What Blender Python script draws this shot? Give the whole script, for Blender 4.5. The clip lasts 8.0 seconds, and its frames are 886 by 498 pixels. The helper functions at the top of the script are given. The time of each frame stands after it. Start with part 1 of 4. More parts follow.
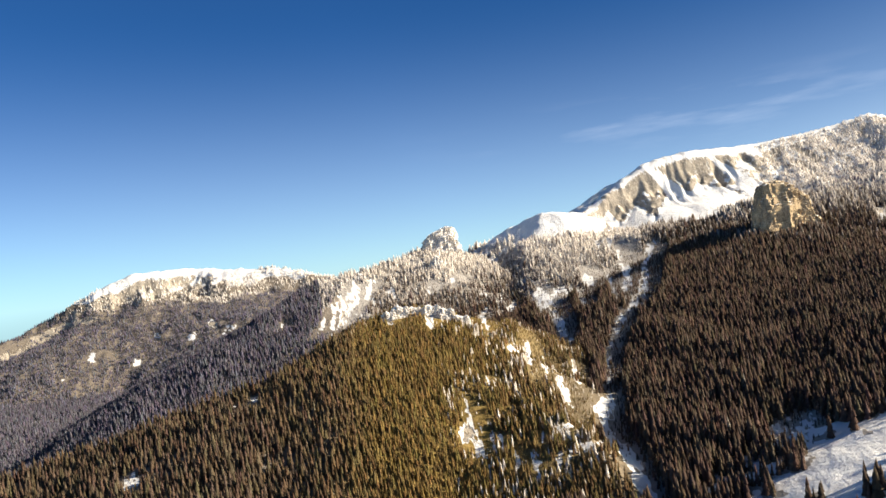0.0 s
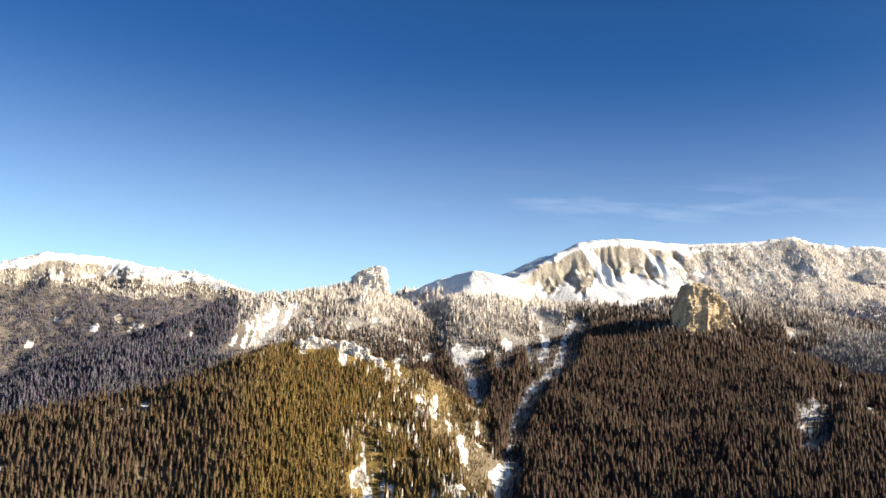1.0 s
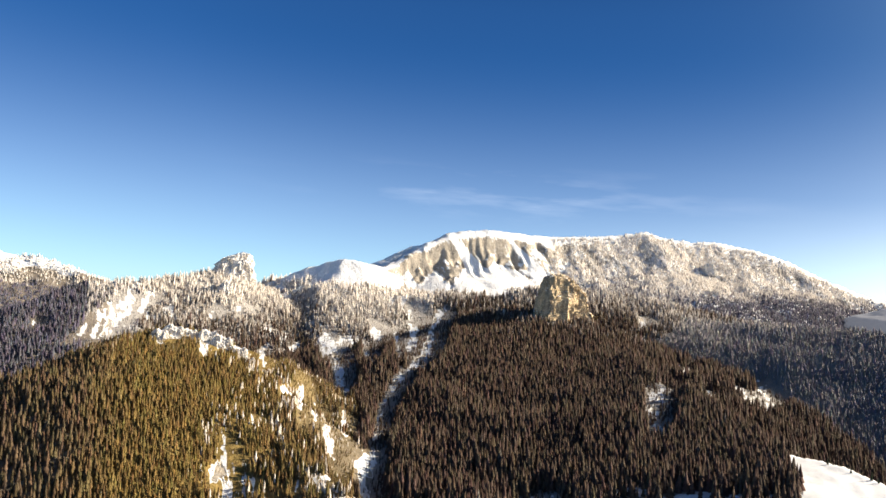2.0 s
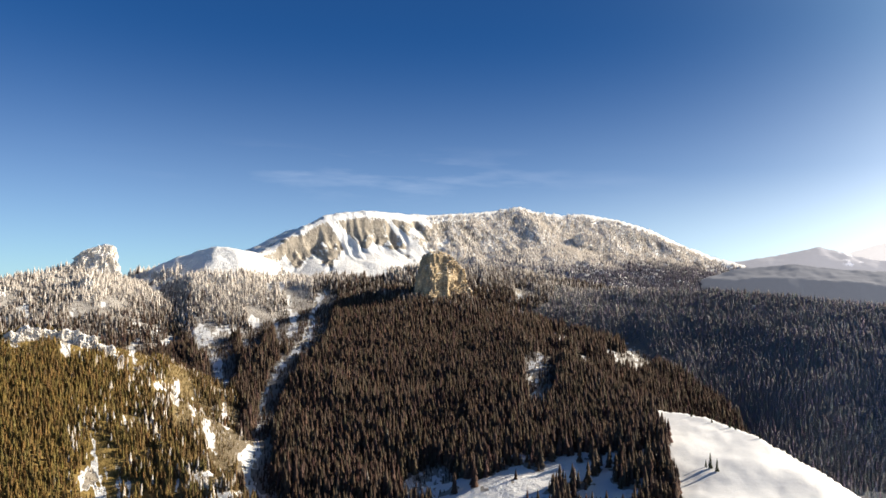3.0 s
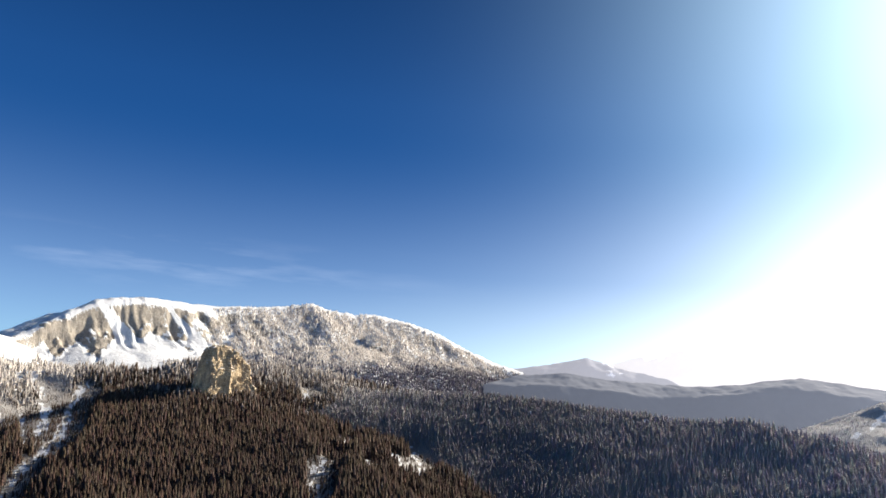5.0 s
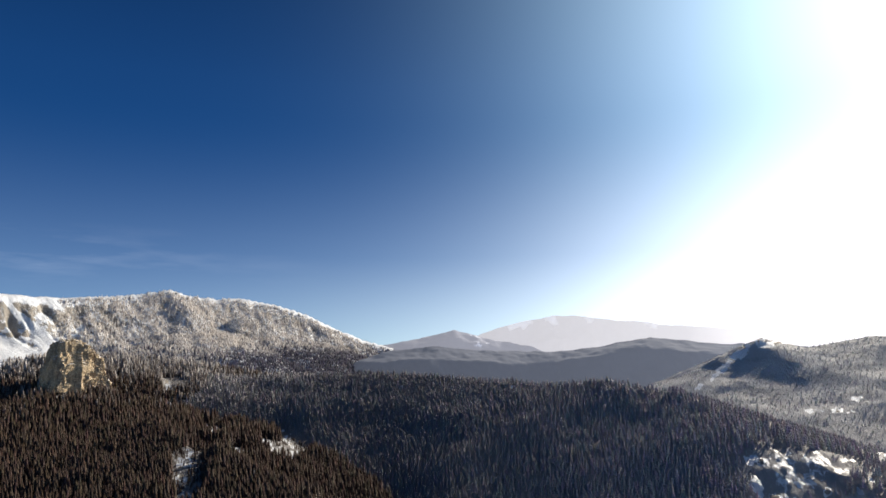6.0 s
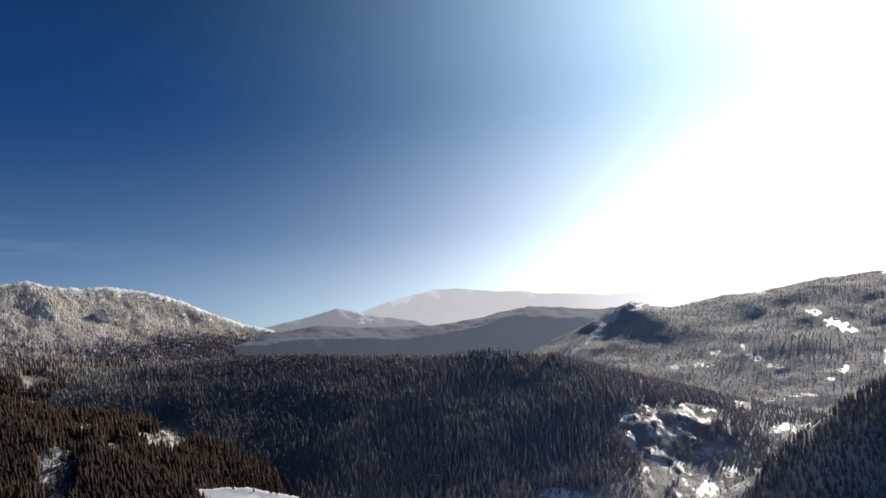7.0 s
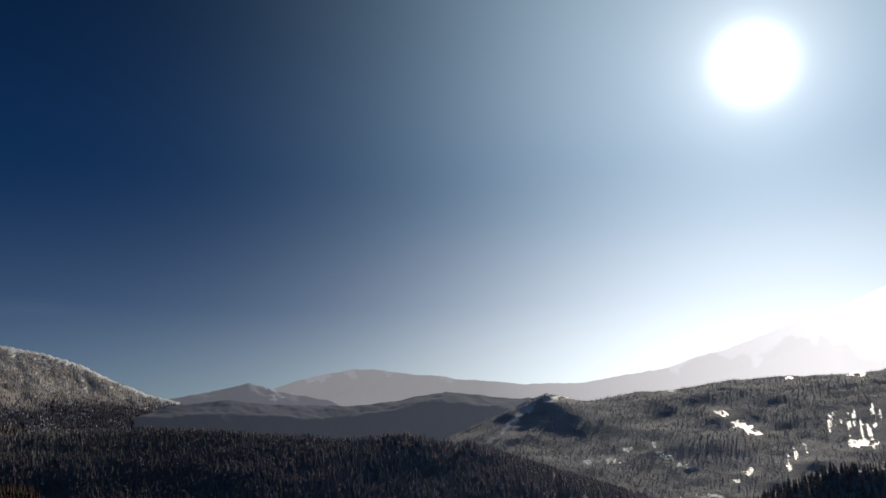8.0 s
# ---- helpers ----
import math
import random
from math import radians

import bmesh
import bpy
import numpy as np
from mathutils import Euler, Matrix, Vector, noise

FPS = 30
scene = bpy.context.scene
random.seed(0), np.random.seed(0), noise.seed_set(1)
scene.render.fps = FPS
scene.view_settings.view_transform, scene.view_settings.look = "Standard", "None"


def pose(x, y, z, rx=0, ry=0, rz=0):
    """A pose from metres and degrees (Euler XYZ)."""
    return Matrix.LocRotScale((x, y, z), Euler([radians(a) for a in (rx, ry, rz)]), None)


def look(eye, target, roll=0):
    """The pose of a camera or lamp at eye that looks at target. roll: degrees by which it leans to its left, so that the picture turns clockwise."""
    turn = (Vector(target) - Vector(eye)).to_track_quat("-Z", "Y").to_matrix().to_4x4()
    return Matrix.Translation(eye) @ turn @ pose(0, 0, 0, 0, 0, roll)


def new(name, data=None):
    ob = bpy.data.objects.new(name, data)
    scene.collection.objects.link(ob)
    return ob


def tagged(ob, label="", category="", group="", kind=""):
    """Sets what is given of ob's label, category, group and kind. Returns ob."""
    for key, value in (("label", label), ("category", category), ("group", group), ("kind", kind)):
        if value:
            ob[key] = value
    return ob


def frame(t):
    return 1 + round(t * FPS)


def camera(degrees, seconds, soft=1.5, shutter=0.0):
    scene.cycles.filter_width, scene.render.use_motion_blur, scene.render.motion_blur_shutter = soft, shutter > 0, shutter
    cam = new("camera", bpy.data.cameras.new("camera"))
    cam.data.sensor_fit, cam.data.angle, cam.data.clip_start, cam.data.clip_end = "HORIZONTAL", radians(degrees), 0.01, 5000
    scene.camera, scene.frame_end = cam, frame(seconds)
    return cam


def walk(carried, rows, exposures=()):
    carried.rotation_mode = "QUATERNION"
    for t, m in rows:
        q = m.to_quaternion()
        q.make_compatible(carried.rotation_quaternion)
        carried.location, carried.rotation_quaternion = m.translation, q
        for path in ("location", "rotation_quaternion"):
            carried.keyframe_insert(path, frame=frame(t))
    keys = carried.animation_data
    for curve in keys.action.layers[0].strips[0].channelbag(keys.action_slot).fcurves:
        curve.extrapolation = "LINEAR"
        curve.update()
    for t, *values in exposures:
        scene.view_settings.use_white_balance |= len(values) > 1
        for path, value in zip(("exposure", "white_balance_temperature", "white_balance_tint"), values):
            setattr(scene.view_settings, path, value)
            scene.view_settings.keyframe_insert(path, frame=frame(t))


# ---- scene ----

# ================= camera =================
EYE = 600.0


def aim(x, y, z, yaw, pitch, roll):
    return pose(x, y, z, 90 + pitch, 0, yaw) @ pose(0, 0, 0, 0, 0, roll)


cam = camera(62.2, 8.0, soft=1.6)
PATH = [
    (0.0, -6.0, -13.5, -0.6, -0.56, 1.01, -6.68),
    (0.5, -5.0, -11.2, -0.5, -4.02, 2.55, -5.13),
    (1.0, -4.0, -9.0, -0.4, -5.88, 4.40, 4.08),
    (1.5, -3.0, -6.8, -0.3, -10.32, 5.79, 7.79),
    (2.0, -2.0, -4.5, -0.2, -16.02, 4.29, 4.40),
    (2.2, -1.6, -3.6, -0.2, -19.02, 4.64, 1.78),
    (3.3, 0.6, 1.3, 0.1, -27.50, 3.01, 1.67),
    (3.5, 1.0, 2.2, 0.1, -28.99, 3.55, 1.64),
    (4.0, 2.0, 4.5, 0.2, -31.61, 4.09, 7.19),
    (4.5, 3.0, 6.8, 0.3, -35.97, 7.30, 6.96),
    (4.7, 3.4, 7.6, 0.3, -38.30, 11.36, 3.80),
    (5.8, 5.6, 12.6, 0.6, -49.35, 10.32, 2.52),
    (6.0, 6.0, 13.5, 0.6, -52.02, 9.86, -0.99),
    (6.5, 7.0, 15.8, 0.7, -57.24, 8.24, -6.42),
    (7.0, 8.0, 18.0, 0.8, -61.35, 7.58, -4.39),
    (7.5, 9.0, 20.2, 0.9, -65.24, 8.72, -2.50),
    (8.0, 10.0, 22.5, 1.0, -67.73, 13.63, -1.53),
]
walk(cam, [(t, aim(x, y, EYE + z, yaw, pitch, roll)) for t, x, y, z, yaw, pitch, roll in PATH],
     [(0.0, 1.18, 7600, 10), (1.5, 1.37, 7600, 10), (2.2, 1.30, 7600, 10), (3.5, 0.90, 7050, 10), (4.0, 0.90, 6950, 10), (4.7, 1.07, 6900, 10), (6.0, 0.42, 6650, 10),
      (6.5, 0.22, 6650, 10), (7.5, -0.33, 6550, 10), (8.0, -1.0, 6600, 10)])

# ================= world and sun =================
SUN_AZ, SUN_EL = 92.8, 24.9


def toward(az, el):
    a, e = radians(az), radians(el)
    return Vector((math.cos(e) * math.sin(a), math.cos(e) * math.cos(a), math.sin(e)))


world = bpy.data.worlds.new("sky")
scene.world = world
world.use_nodes = True
wn, wl = world.node_tree.nodes, world.node_tree.links
wn.clear()
sky = wn.new("ShaderNodeTexSky")
sky.sky_type, sky.sun_disc = "NISHITA", False
sky.sun_elevation, sky.sun_rotation = radians(SUN_EL), radians(SUN_AZ)
sky.altitude, sky.air_density, sky.dust_density, sky.ozone_density = 2000, 1.0, 0.3, 2.5
back = wn.new("ShaderNodeBackground")
back.inputs["Strength"].default_value = 0.06
wout = wn.new("ShaderNodeOutputWorld")


def wmath(op, a, b):
    n = wn.new("ShaderNodeMath")
    n.operation = op
    for k, src in enumerate((a, b)):
        if isinstance(src, (int, float)):
            n.inputs[k].default_value = src
        else:
            wl.new(src, n.inputs[k])
    return n.outputs[0]


# bright air round the sun and low over the land beneath it
coord = wn.new("ShaderNodeTexCoord")
dot = wn.new("ShaderNodeVectorMath")
dot.operation = "DOT_PRODUCT"
dot.inputs[1].default_value = toward(SUN_AZ, SUN_EL)
wl.new(coord.outputs["Generated"], dot.inputs[0])
near_sun = wmath("MAXIMUM", dot.outputs["Value"], 0.0)
axes = wn.new("ShaderNodeSeparateXYZ")
wl.new(coord.outputs["Generated"], axes.inputs[0])
low = wmath("POWER", wmath("MAXIMUM", wmath("SUBTRACT", 1.0, wmath("MULTIPLY", wmath("ABSOLUTE", axes.outputs["Z"], 0.0), 2.9)), 0.0), 2.0)
core = wmath("ADD", wmath("MULTIPLY", wmath("POWER", near_sun, 1800.0), 80.0), wmath("MULTIPLY", wmath("POWER", near_sun, 260.0), 11.0))
core = wmath("ADD", core, wmath("MULTIPLY", wmath("POWER", near_sun, 26.0), 9.0))
wide = wmath("MULTIPLY", wmath("POWER", near_sun, 12.0), 14.0)
veil = wmath("MULTIPLY", wmath("MULTIPLY", low, wmath("POWER", near_sun, 13.0)), 92.0)
rim = wmath("ADD", wmath("MULTIPLY", low, 3.5), wmath("MULTIPLY", wmath("MULTIPLY", low, wmath("POWER", near_sun, 4.0)), 8.0))
lowest = wmath("POWER", wmath("MAXIMUM", wmath("SUBTRACT", 1.0, wmath("MULTIPLY", wmath("ABSOLUTE", axes.outputs["Z"], 0.0), 6.2)), 0.0), 1.3)
haze = wmath("MULTIPLY", wmath("MULTIPLY", wmath("MAXIMUM", wmath("SUBTRACT", 1.0, wmath("MULTIPLY", wmath("ABSOLUTE", axes.outputs["Z"], 0.0), 2.0)), 0.0), wmath("POWER", near_sun, 7.0)), 3.5)
blush = wmath("MULTIPLY", wmath("MULTIPLY", lowest, wmath("POWER", near_sun, 3.2)), 12.5)


def tinted(value, color):
    n = wn.new("ShaderNodeVectorMath")
    n.operation = "SCALE"
    n.inputs[0].default_value = color
    wl.new(value, n.inputs["Scale"])
    return n.outputs["Vector"]


def summed(a, b):
    n = wn.new("ShaderNodeVectorMath")
    n.operation = "ADD"
    wl.new(a, n.inputs[0])
    wl.new(b, n.inputs[1])
    return n.outputs["Vector"]


deep = wn.new("ShaderNodeVectorMath")
deep.operation = "MULTIPLY"
deep.inputs[1].default_value = (0.12, 0.47, 0.90)
wl.new(sky.outputs["Color"], deep.inputs[0])
clear_air = wn.new("ShaderNodeVectorMath")
clear_air.operation = "SCALE"
wl.new(deep.outputs["Vector"], clear_air.inputs[0])
high_air = wmath("SUBTRACT", 1.0, wmath("MULTIPLY", wmath("MAXIMUM", wmath("SUBTRACT", axes.outputs["Z"], 0.38), 0.0), 1.5))
wl.new(wmath("MULTIPLY", high_air, wmath("SUBTRACT", 1.0, wmath("MULTIPLY", near_sun, 0.52))), clear_air.inputs["Scale"])
# a few thin feathers of cloud low over the great mountain
feather = wn.new("ShaderNodeMapping")
feather.inputs["Scale"].default_value = (5.0, 5.0, 34.0)
feather.inputs["Rotation"].default_value = (0.10, 0.06, 0.0)
wl.new(coord.outputs["Generated"], feather.inputs["Vector"])
cirrus = wn.new("ShaderNodeTexNoise")
cirrus.inputs["Scale"].default_value, cirrus.inputs["Detail"].default_value, cirrus.inputs["Roughness"].default_value = 1.3, 5.0, 0.55
wl.new(feather.outputs["Vector"], cirrus.inputs["Vector"])
ahead = wn.new("ShaderNodeVectorMath")
ahead.operation = "DOT_PRODUCT"
ahead.inputs[1].default_value = toward(22.0, 8.8)
wl.new(coord.outputs["Generated"], ahead.inputs[0])
band = wmath("POWER", wmath("MAXIMUM", wmath("SUBTRACT", 1.0, wmath("MULTIPLY", wmath("ABSOLUTE", wmath("SUBTRACT", axes.outputs["Z"], 0.150), 0.0), 22.0)), 0.0), 1.0)
cloud = wmath("MULTIPLY", wmath("MAXIMUM", wmath("SUBTRACT", cirrus.outputs["Fac"], 0.50), 0.0), wmath("POWER", wmath("MAXIMUM", ahead.outputs["Value"], 0.0), 40.0))
cloud = wmath("MULTIPLY", wmath("MULTIPLY", cloud, band), 5.5)
total = summed(clear_air.outputs["Vector"], tinted(core, (1.0, 0.98, 0.95)))
total = summed(total, tinted(wide, (0.50, 0.82, 1.08)))
total = summed(total, tinted(veil, (1.0, 0.95, 0.90)))
total = summed(total, tinted(blush, (1.0, 0.97, 0.72)))
total = summed(total, tinted(haze, (0.62, 0.88, 1.10)))
total = summed(total, tinted(rim, (0.86, 1.0, 1.03)))
total = summed(total, tinted(cloud, (1.0, 1.0, 1.0)))
wl.new(total, back.inputs["Color"])
wl.new(back.outputs["Background"], wout.inputs["Surface"])

sun = new("sun", bpy.data.lights.new("sun", "SUN"))
sun.data.energy, sun.data.angle, sun.data.color = 5.0, radians(0.5), (1.0, 0.91, 0.78)
sun.matrix_world = look(toward(SUN_AZ, SUN_EL) * 3000 + Vector((0, 0, EYE)), (0, 0, EYE))


# ================= materials =================
class Nodes:
    """A short way to write a node material."""

    def __init__(self, name):
        self.mat = bpy.data.materials.new(name)
        self.mat.use_nodes = True
        self.tree = self.mat.node_tree
        self.bsdf = self.tree.nodes["Principled BSDF"]
        self.out = self.tree.nodes["Material Output"]

    def add(self, kind, **values):
        n = self.tree.nodes.new(kind)
        for k, value in values.items():
            n.inputs[k].default_value = value
        return n

    def link(self, a, b):
        self.tree.links.new(a, b)

    def position(self, sx=1.0, sy=1.0, sz=1.0):
        g = self.tree.nodes.new("ShaderNodeNewGeometry")
        m = self.add("ShaderNodeMapping", Scale=(sx, sy, sz))
        self.link(g.outputs["Position"], m.inputs["Vector"])
        return m.outputs["Vector"]

    def noise(self, vector, scale, detail=4.0, rough=0.6):
        n = self.add("ShaderNodeTexNoise", Scale=scale, Detail=detail, Roughness=rough)
        self.link(vector, n.inputs["Vector"])
        return n.outputs["Fac"]

    def ramp(self, fac, a, b, ca=(0, 0, 0, 1), cb=(1, 1, 1, 1)):
        n = self.tree.nodes.new("ShaderNodeValToRGB")
        e = n.color_ramp.elements
        e[0].position, e[1].position, e[0].color, e[1].color = a, b, ca, cb
        self.link(fac, n.inputs["Fac"])
        return n.outputs["Color"]

    def mix(self, fac, a, b, kind="MIX"):
        n = self.tree.nodes.new("ShaderNodeMix")
        n.data_type, n.blend_type = "RGBA", kind
        for src, key in ((fac, 0), (a, 6), (b, 7)):
            if isinstance(src, (int, float, tuple)):
                n.inputs[key].default_value = src
            else:
                self.link(src, n.inputs[key])
        return n.outputs[2]

    def math(self, op, a, b, clamp=False):
        n = self.tree.nodes.new("ShaderNodeMath")
        n.operation, n.use_clamp = op, clamp
        for i, src in enumerate((a, b)):
            if isinstance(src, (int, float)):
                n.inputs[i].default_value = src
            else:
                self.link(src, n.inputs[i])
        return n.outputs[0]

    def attribute(self, name):
        n = self.tree.nodes.new("ShaderNodeAttribute")
        n.attribute_name = name
        return n

    def bump(self, height, strength, distance):
        n = self.add("ShaderNodeBump", Strength=strength, Distance=distance)
        self.link(height, n.inputs["Height"])
        self.link(n.outputs["Normal"], self.bsdf.inputs["Normal"])

    def done(self, color, rough=0.9):
        self.link(color, self.bsdf.inputs["Base Color"])
        self.bsdf.inputs["Roughness"].default_value = rough
        self.bsdf.inputs["Specular IOR Level"].default_value = 0.15
        return self.mat


def terrain_material():
    n = Nodes("mountain_ground")
    p = n.position()
    fine, coarse = n.noise(p, 0.09, 6, 0.65), n.noise(p, 0.012, 5)
    streak = n.noise(n.position(1, 1, 0.25), 0.03, 6, 0.65)
    floor_c = n.mix(coarse, (0.085, 0.068, 0.052, 1), (0.19, 0.155, 0.12, 1))
    # dusted: thin snow, and haze painted into the floor colour
    floor_c = n.mix(n.attribute("dusted").outputs["Fac"], floor_c, n.mix(coarse, (0.42, 0.41, 0.40, 1), (0.66, 0.65, 0.645, 1)))
    straw_c = n.mix(n.ramp(fine, 0.35, 0.65), (0.15, 0.105, 0.035, 1), (0.30, 0.215, 0.085, 1))
    floor_c = n.mix(n.attribute("straw").outputs["Fac"], floor_c, straw_c)
    rock_c = n.mix(n.ramp(streak, 0.35, 0.65), (0.17, 0.155, 0.14, 1), (0.44, 0.39, 0.325, 1))
    rock_c = n.mix(n.ramp(fine, 0.4, 0.7), rock_c, n.mix(0.4, rock_c, (0.62, 0.57, 0.50, 1)))
    snow_c = n.mix(fine, (0.74, 0.77, 0.82, 1), (0.90, 0.91, 0.92, 1))
    rock_f = n.ramp(n.math("ADD", n.attribute("rock").outputs["Fac"], n.math("MULTIPLY", n.math("SUBTRACT", fine, 0.5), 0.7)), 0.42, 0.58)
    snow_f = n.ramp(n.math("ADD", n.attribute("snow").outputs["Fac"], n.math("MULTIPLY", n.math("SUBTRACT", fine, 0.5), 0.8)), 0.42, 0.58)
    c = n.mix(rock_f, n.mix(snow_f, floor_c, snow_c), rock_c)
    smooth = n.math("SUBTRACT", 1.0, n.math("MULTIPLY", n.attribute("meadow").outputs["Fac"], 0.85))
    n.bump(n.math("MULTIPLY", smooth, n.math("ADD", fine, n.math("MULTIPLY", rock_f, n.math("MULTIPLY", streak, 1.6)))), 0.7, 5.0)
    done = n.done(c)
    # old snow is glazed and glints towards the sun
    white = n.math("MULTIPLY", snow_f, n.math("SUBTRACT", 1.0, rock_f))
    n.link(n.math("SUBTRACT", 0.92, n.math("MULTIPLY", white, 0.42)), n.bsdf.inputs["Roughness"])
    n.link(n.math("ADD", 0.12, n.math("MULTIPLY", white, 0.5)), n.bsdf.inputs["Specular IOR Level"])
    return done


def needles_material():
    n = Nodes("conifer_needles")
    p = n.position()
    tint = n.attribute("tint")
    frost = n.attribute("frost").outputs["Fac"]
    fine = n.noise(p, 0.35, 4, 0.7)
    c = n.mix(n.ramp(fine, 0.3, 0.7), n.mix(0.28, tint.outputs["Color"], (0, 0, 0, 1)), tint.outputs["Color"])
    f = n.ramp(n.math("ADD", frost, n.math("MULTIPLY", n.math("SUBTRACT", fine, 0.5), 0.9)), 0.35, 0.75)
    color = n.mix(f, c, (0.84, 0.79, 0.74, 1))
    # thin boughs let the sun through
    thin = n.tree.nodes.new("ShaderNodeBsdfTranslucent")
    both = n.add("ShaderNodeMixShader", Fac=0.3)
    n.link(color, thin.inputs["Color"])
    n.link(n.bsdf.outputs["BSDF"], both.inputs[1])
    n.link(thin.outputs["BSDF"], both.inputs[2])
    n.link(both.outputs["Shader"], n.out.inputs["Surface"])
    return n.done(color, 0.85)


def rock_material(name, dark, light, stain, ledges=0.45):
    n = Nodes(name)
    streak = n.noise(n.position(1, 1, 0.3), 0.06, 6, 0.68)
    fine = n.noise(n.position(), 0.22, 5, 0.65)
    c = n.mix(n.ramp(streak, 0.35, 0.62), dark, light)
    c = n.mix(n.ramp(fine, 0.48, 0.72), c, stain)
    g = n.tree.nodes.new("ShaderNodeNewGeometry")
    sep = n.tree.nodes.new("ShaderNodeSeparateXYZ")
    n.link(g.outputs["Normal"], sep.inputs["Vector"])
    ledge = n.ramp(n.math("ADD", sep.outputs["Z"], n.math("MULTIPLY", n.math("SUBTRACT", fine, 0.5), 0.8)), ledges, ledges + 0.17)
    c = n.mix(ledge, c, (0.84, 0.85, 0.88, 1))
    n.bump(n.math("ADD", streak, fine), 0.8, 5.0)
    return n.done(c)


GROUND, NEEDLES = terrain_material(), needles_material()
PALE_ROCK = rock_material("frosted_limestone", (0.52, 0.47, 0.42, 1), (0.80, 0.75, 0.68, 1), (0.87, 0.85, 0.82, 1))
OCHRE_ROCK = rock_material("ochre_limestone", (0.19, 0.155, 0.12, 1), (0.62, 0.46, 0.28, 1), (0.76, 0.62, 0.43, 1), 0.74)

# ================= the lie of the land =================
rng = np.random.default_rng(7)
LATTICE = rng.random((256, 256))


def value_noise(x, y):
    xi, yi = np.floor(x).astype(int), np.floor(y).astype(int)
    fx, fy = x - xi, y - yi
    fx, fy = fx * fx * (3 - 2 * fx), fy * fy * (3 - 2 * fy)
    a, b = LATTICE[xi % 256, yi % 256], LATTICE[(xi + 1) % 256, yi % 256]
    c, d = LATTICE[xi % 256, (yi + 1) % 256], LATTICE[(xi + 1) % 256, (yi + 1) % 256]
    return (a + (b - a) * fx) * (1 - fy) + (c + (d - c) * fx) * fy


def fbm(x, y, size, octaves=5, gain=0.5):
    total, amp, norm = 0.0, 1.0, 0.0
    for k in range(octaves):
        f = 2.0 ** k / size
        total = total + amp * (value_noise(x * f + 31.7 * k, y * f + 17.3 * k) * 2 - 1)
        norm += amp
        amp *= gain
    return total / norm


def spot(az, dist, el):
    a = radians(az)
    return dist * math.sin(a), dist * math.cos(a), EYE + dist * math.tan(radians(el))


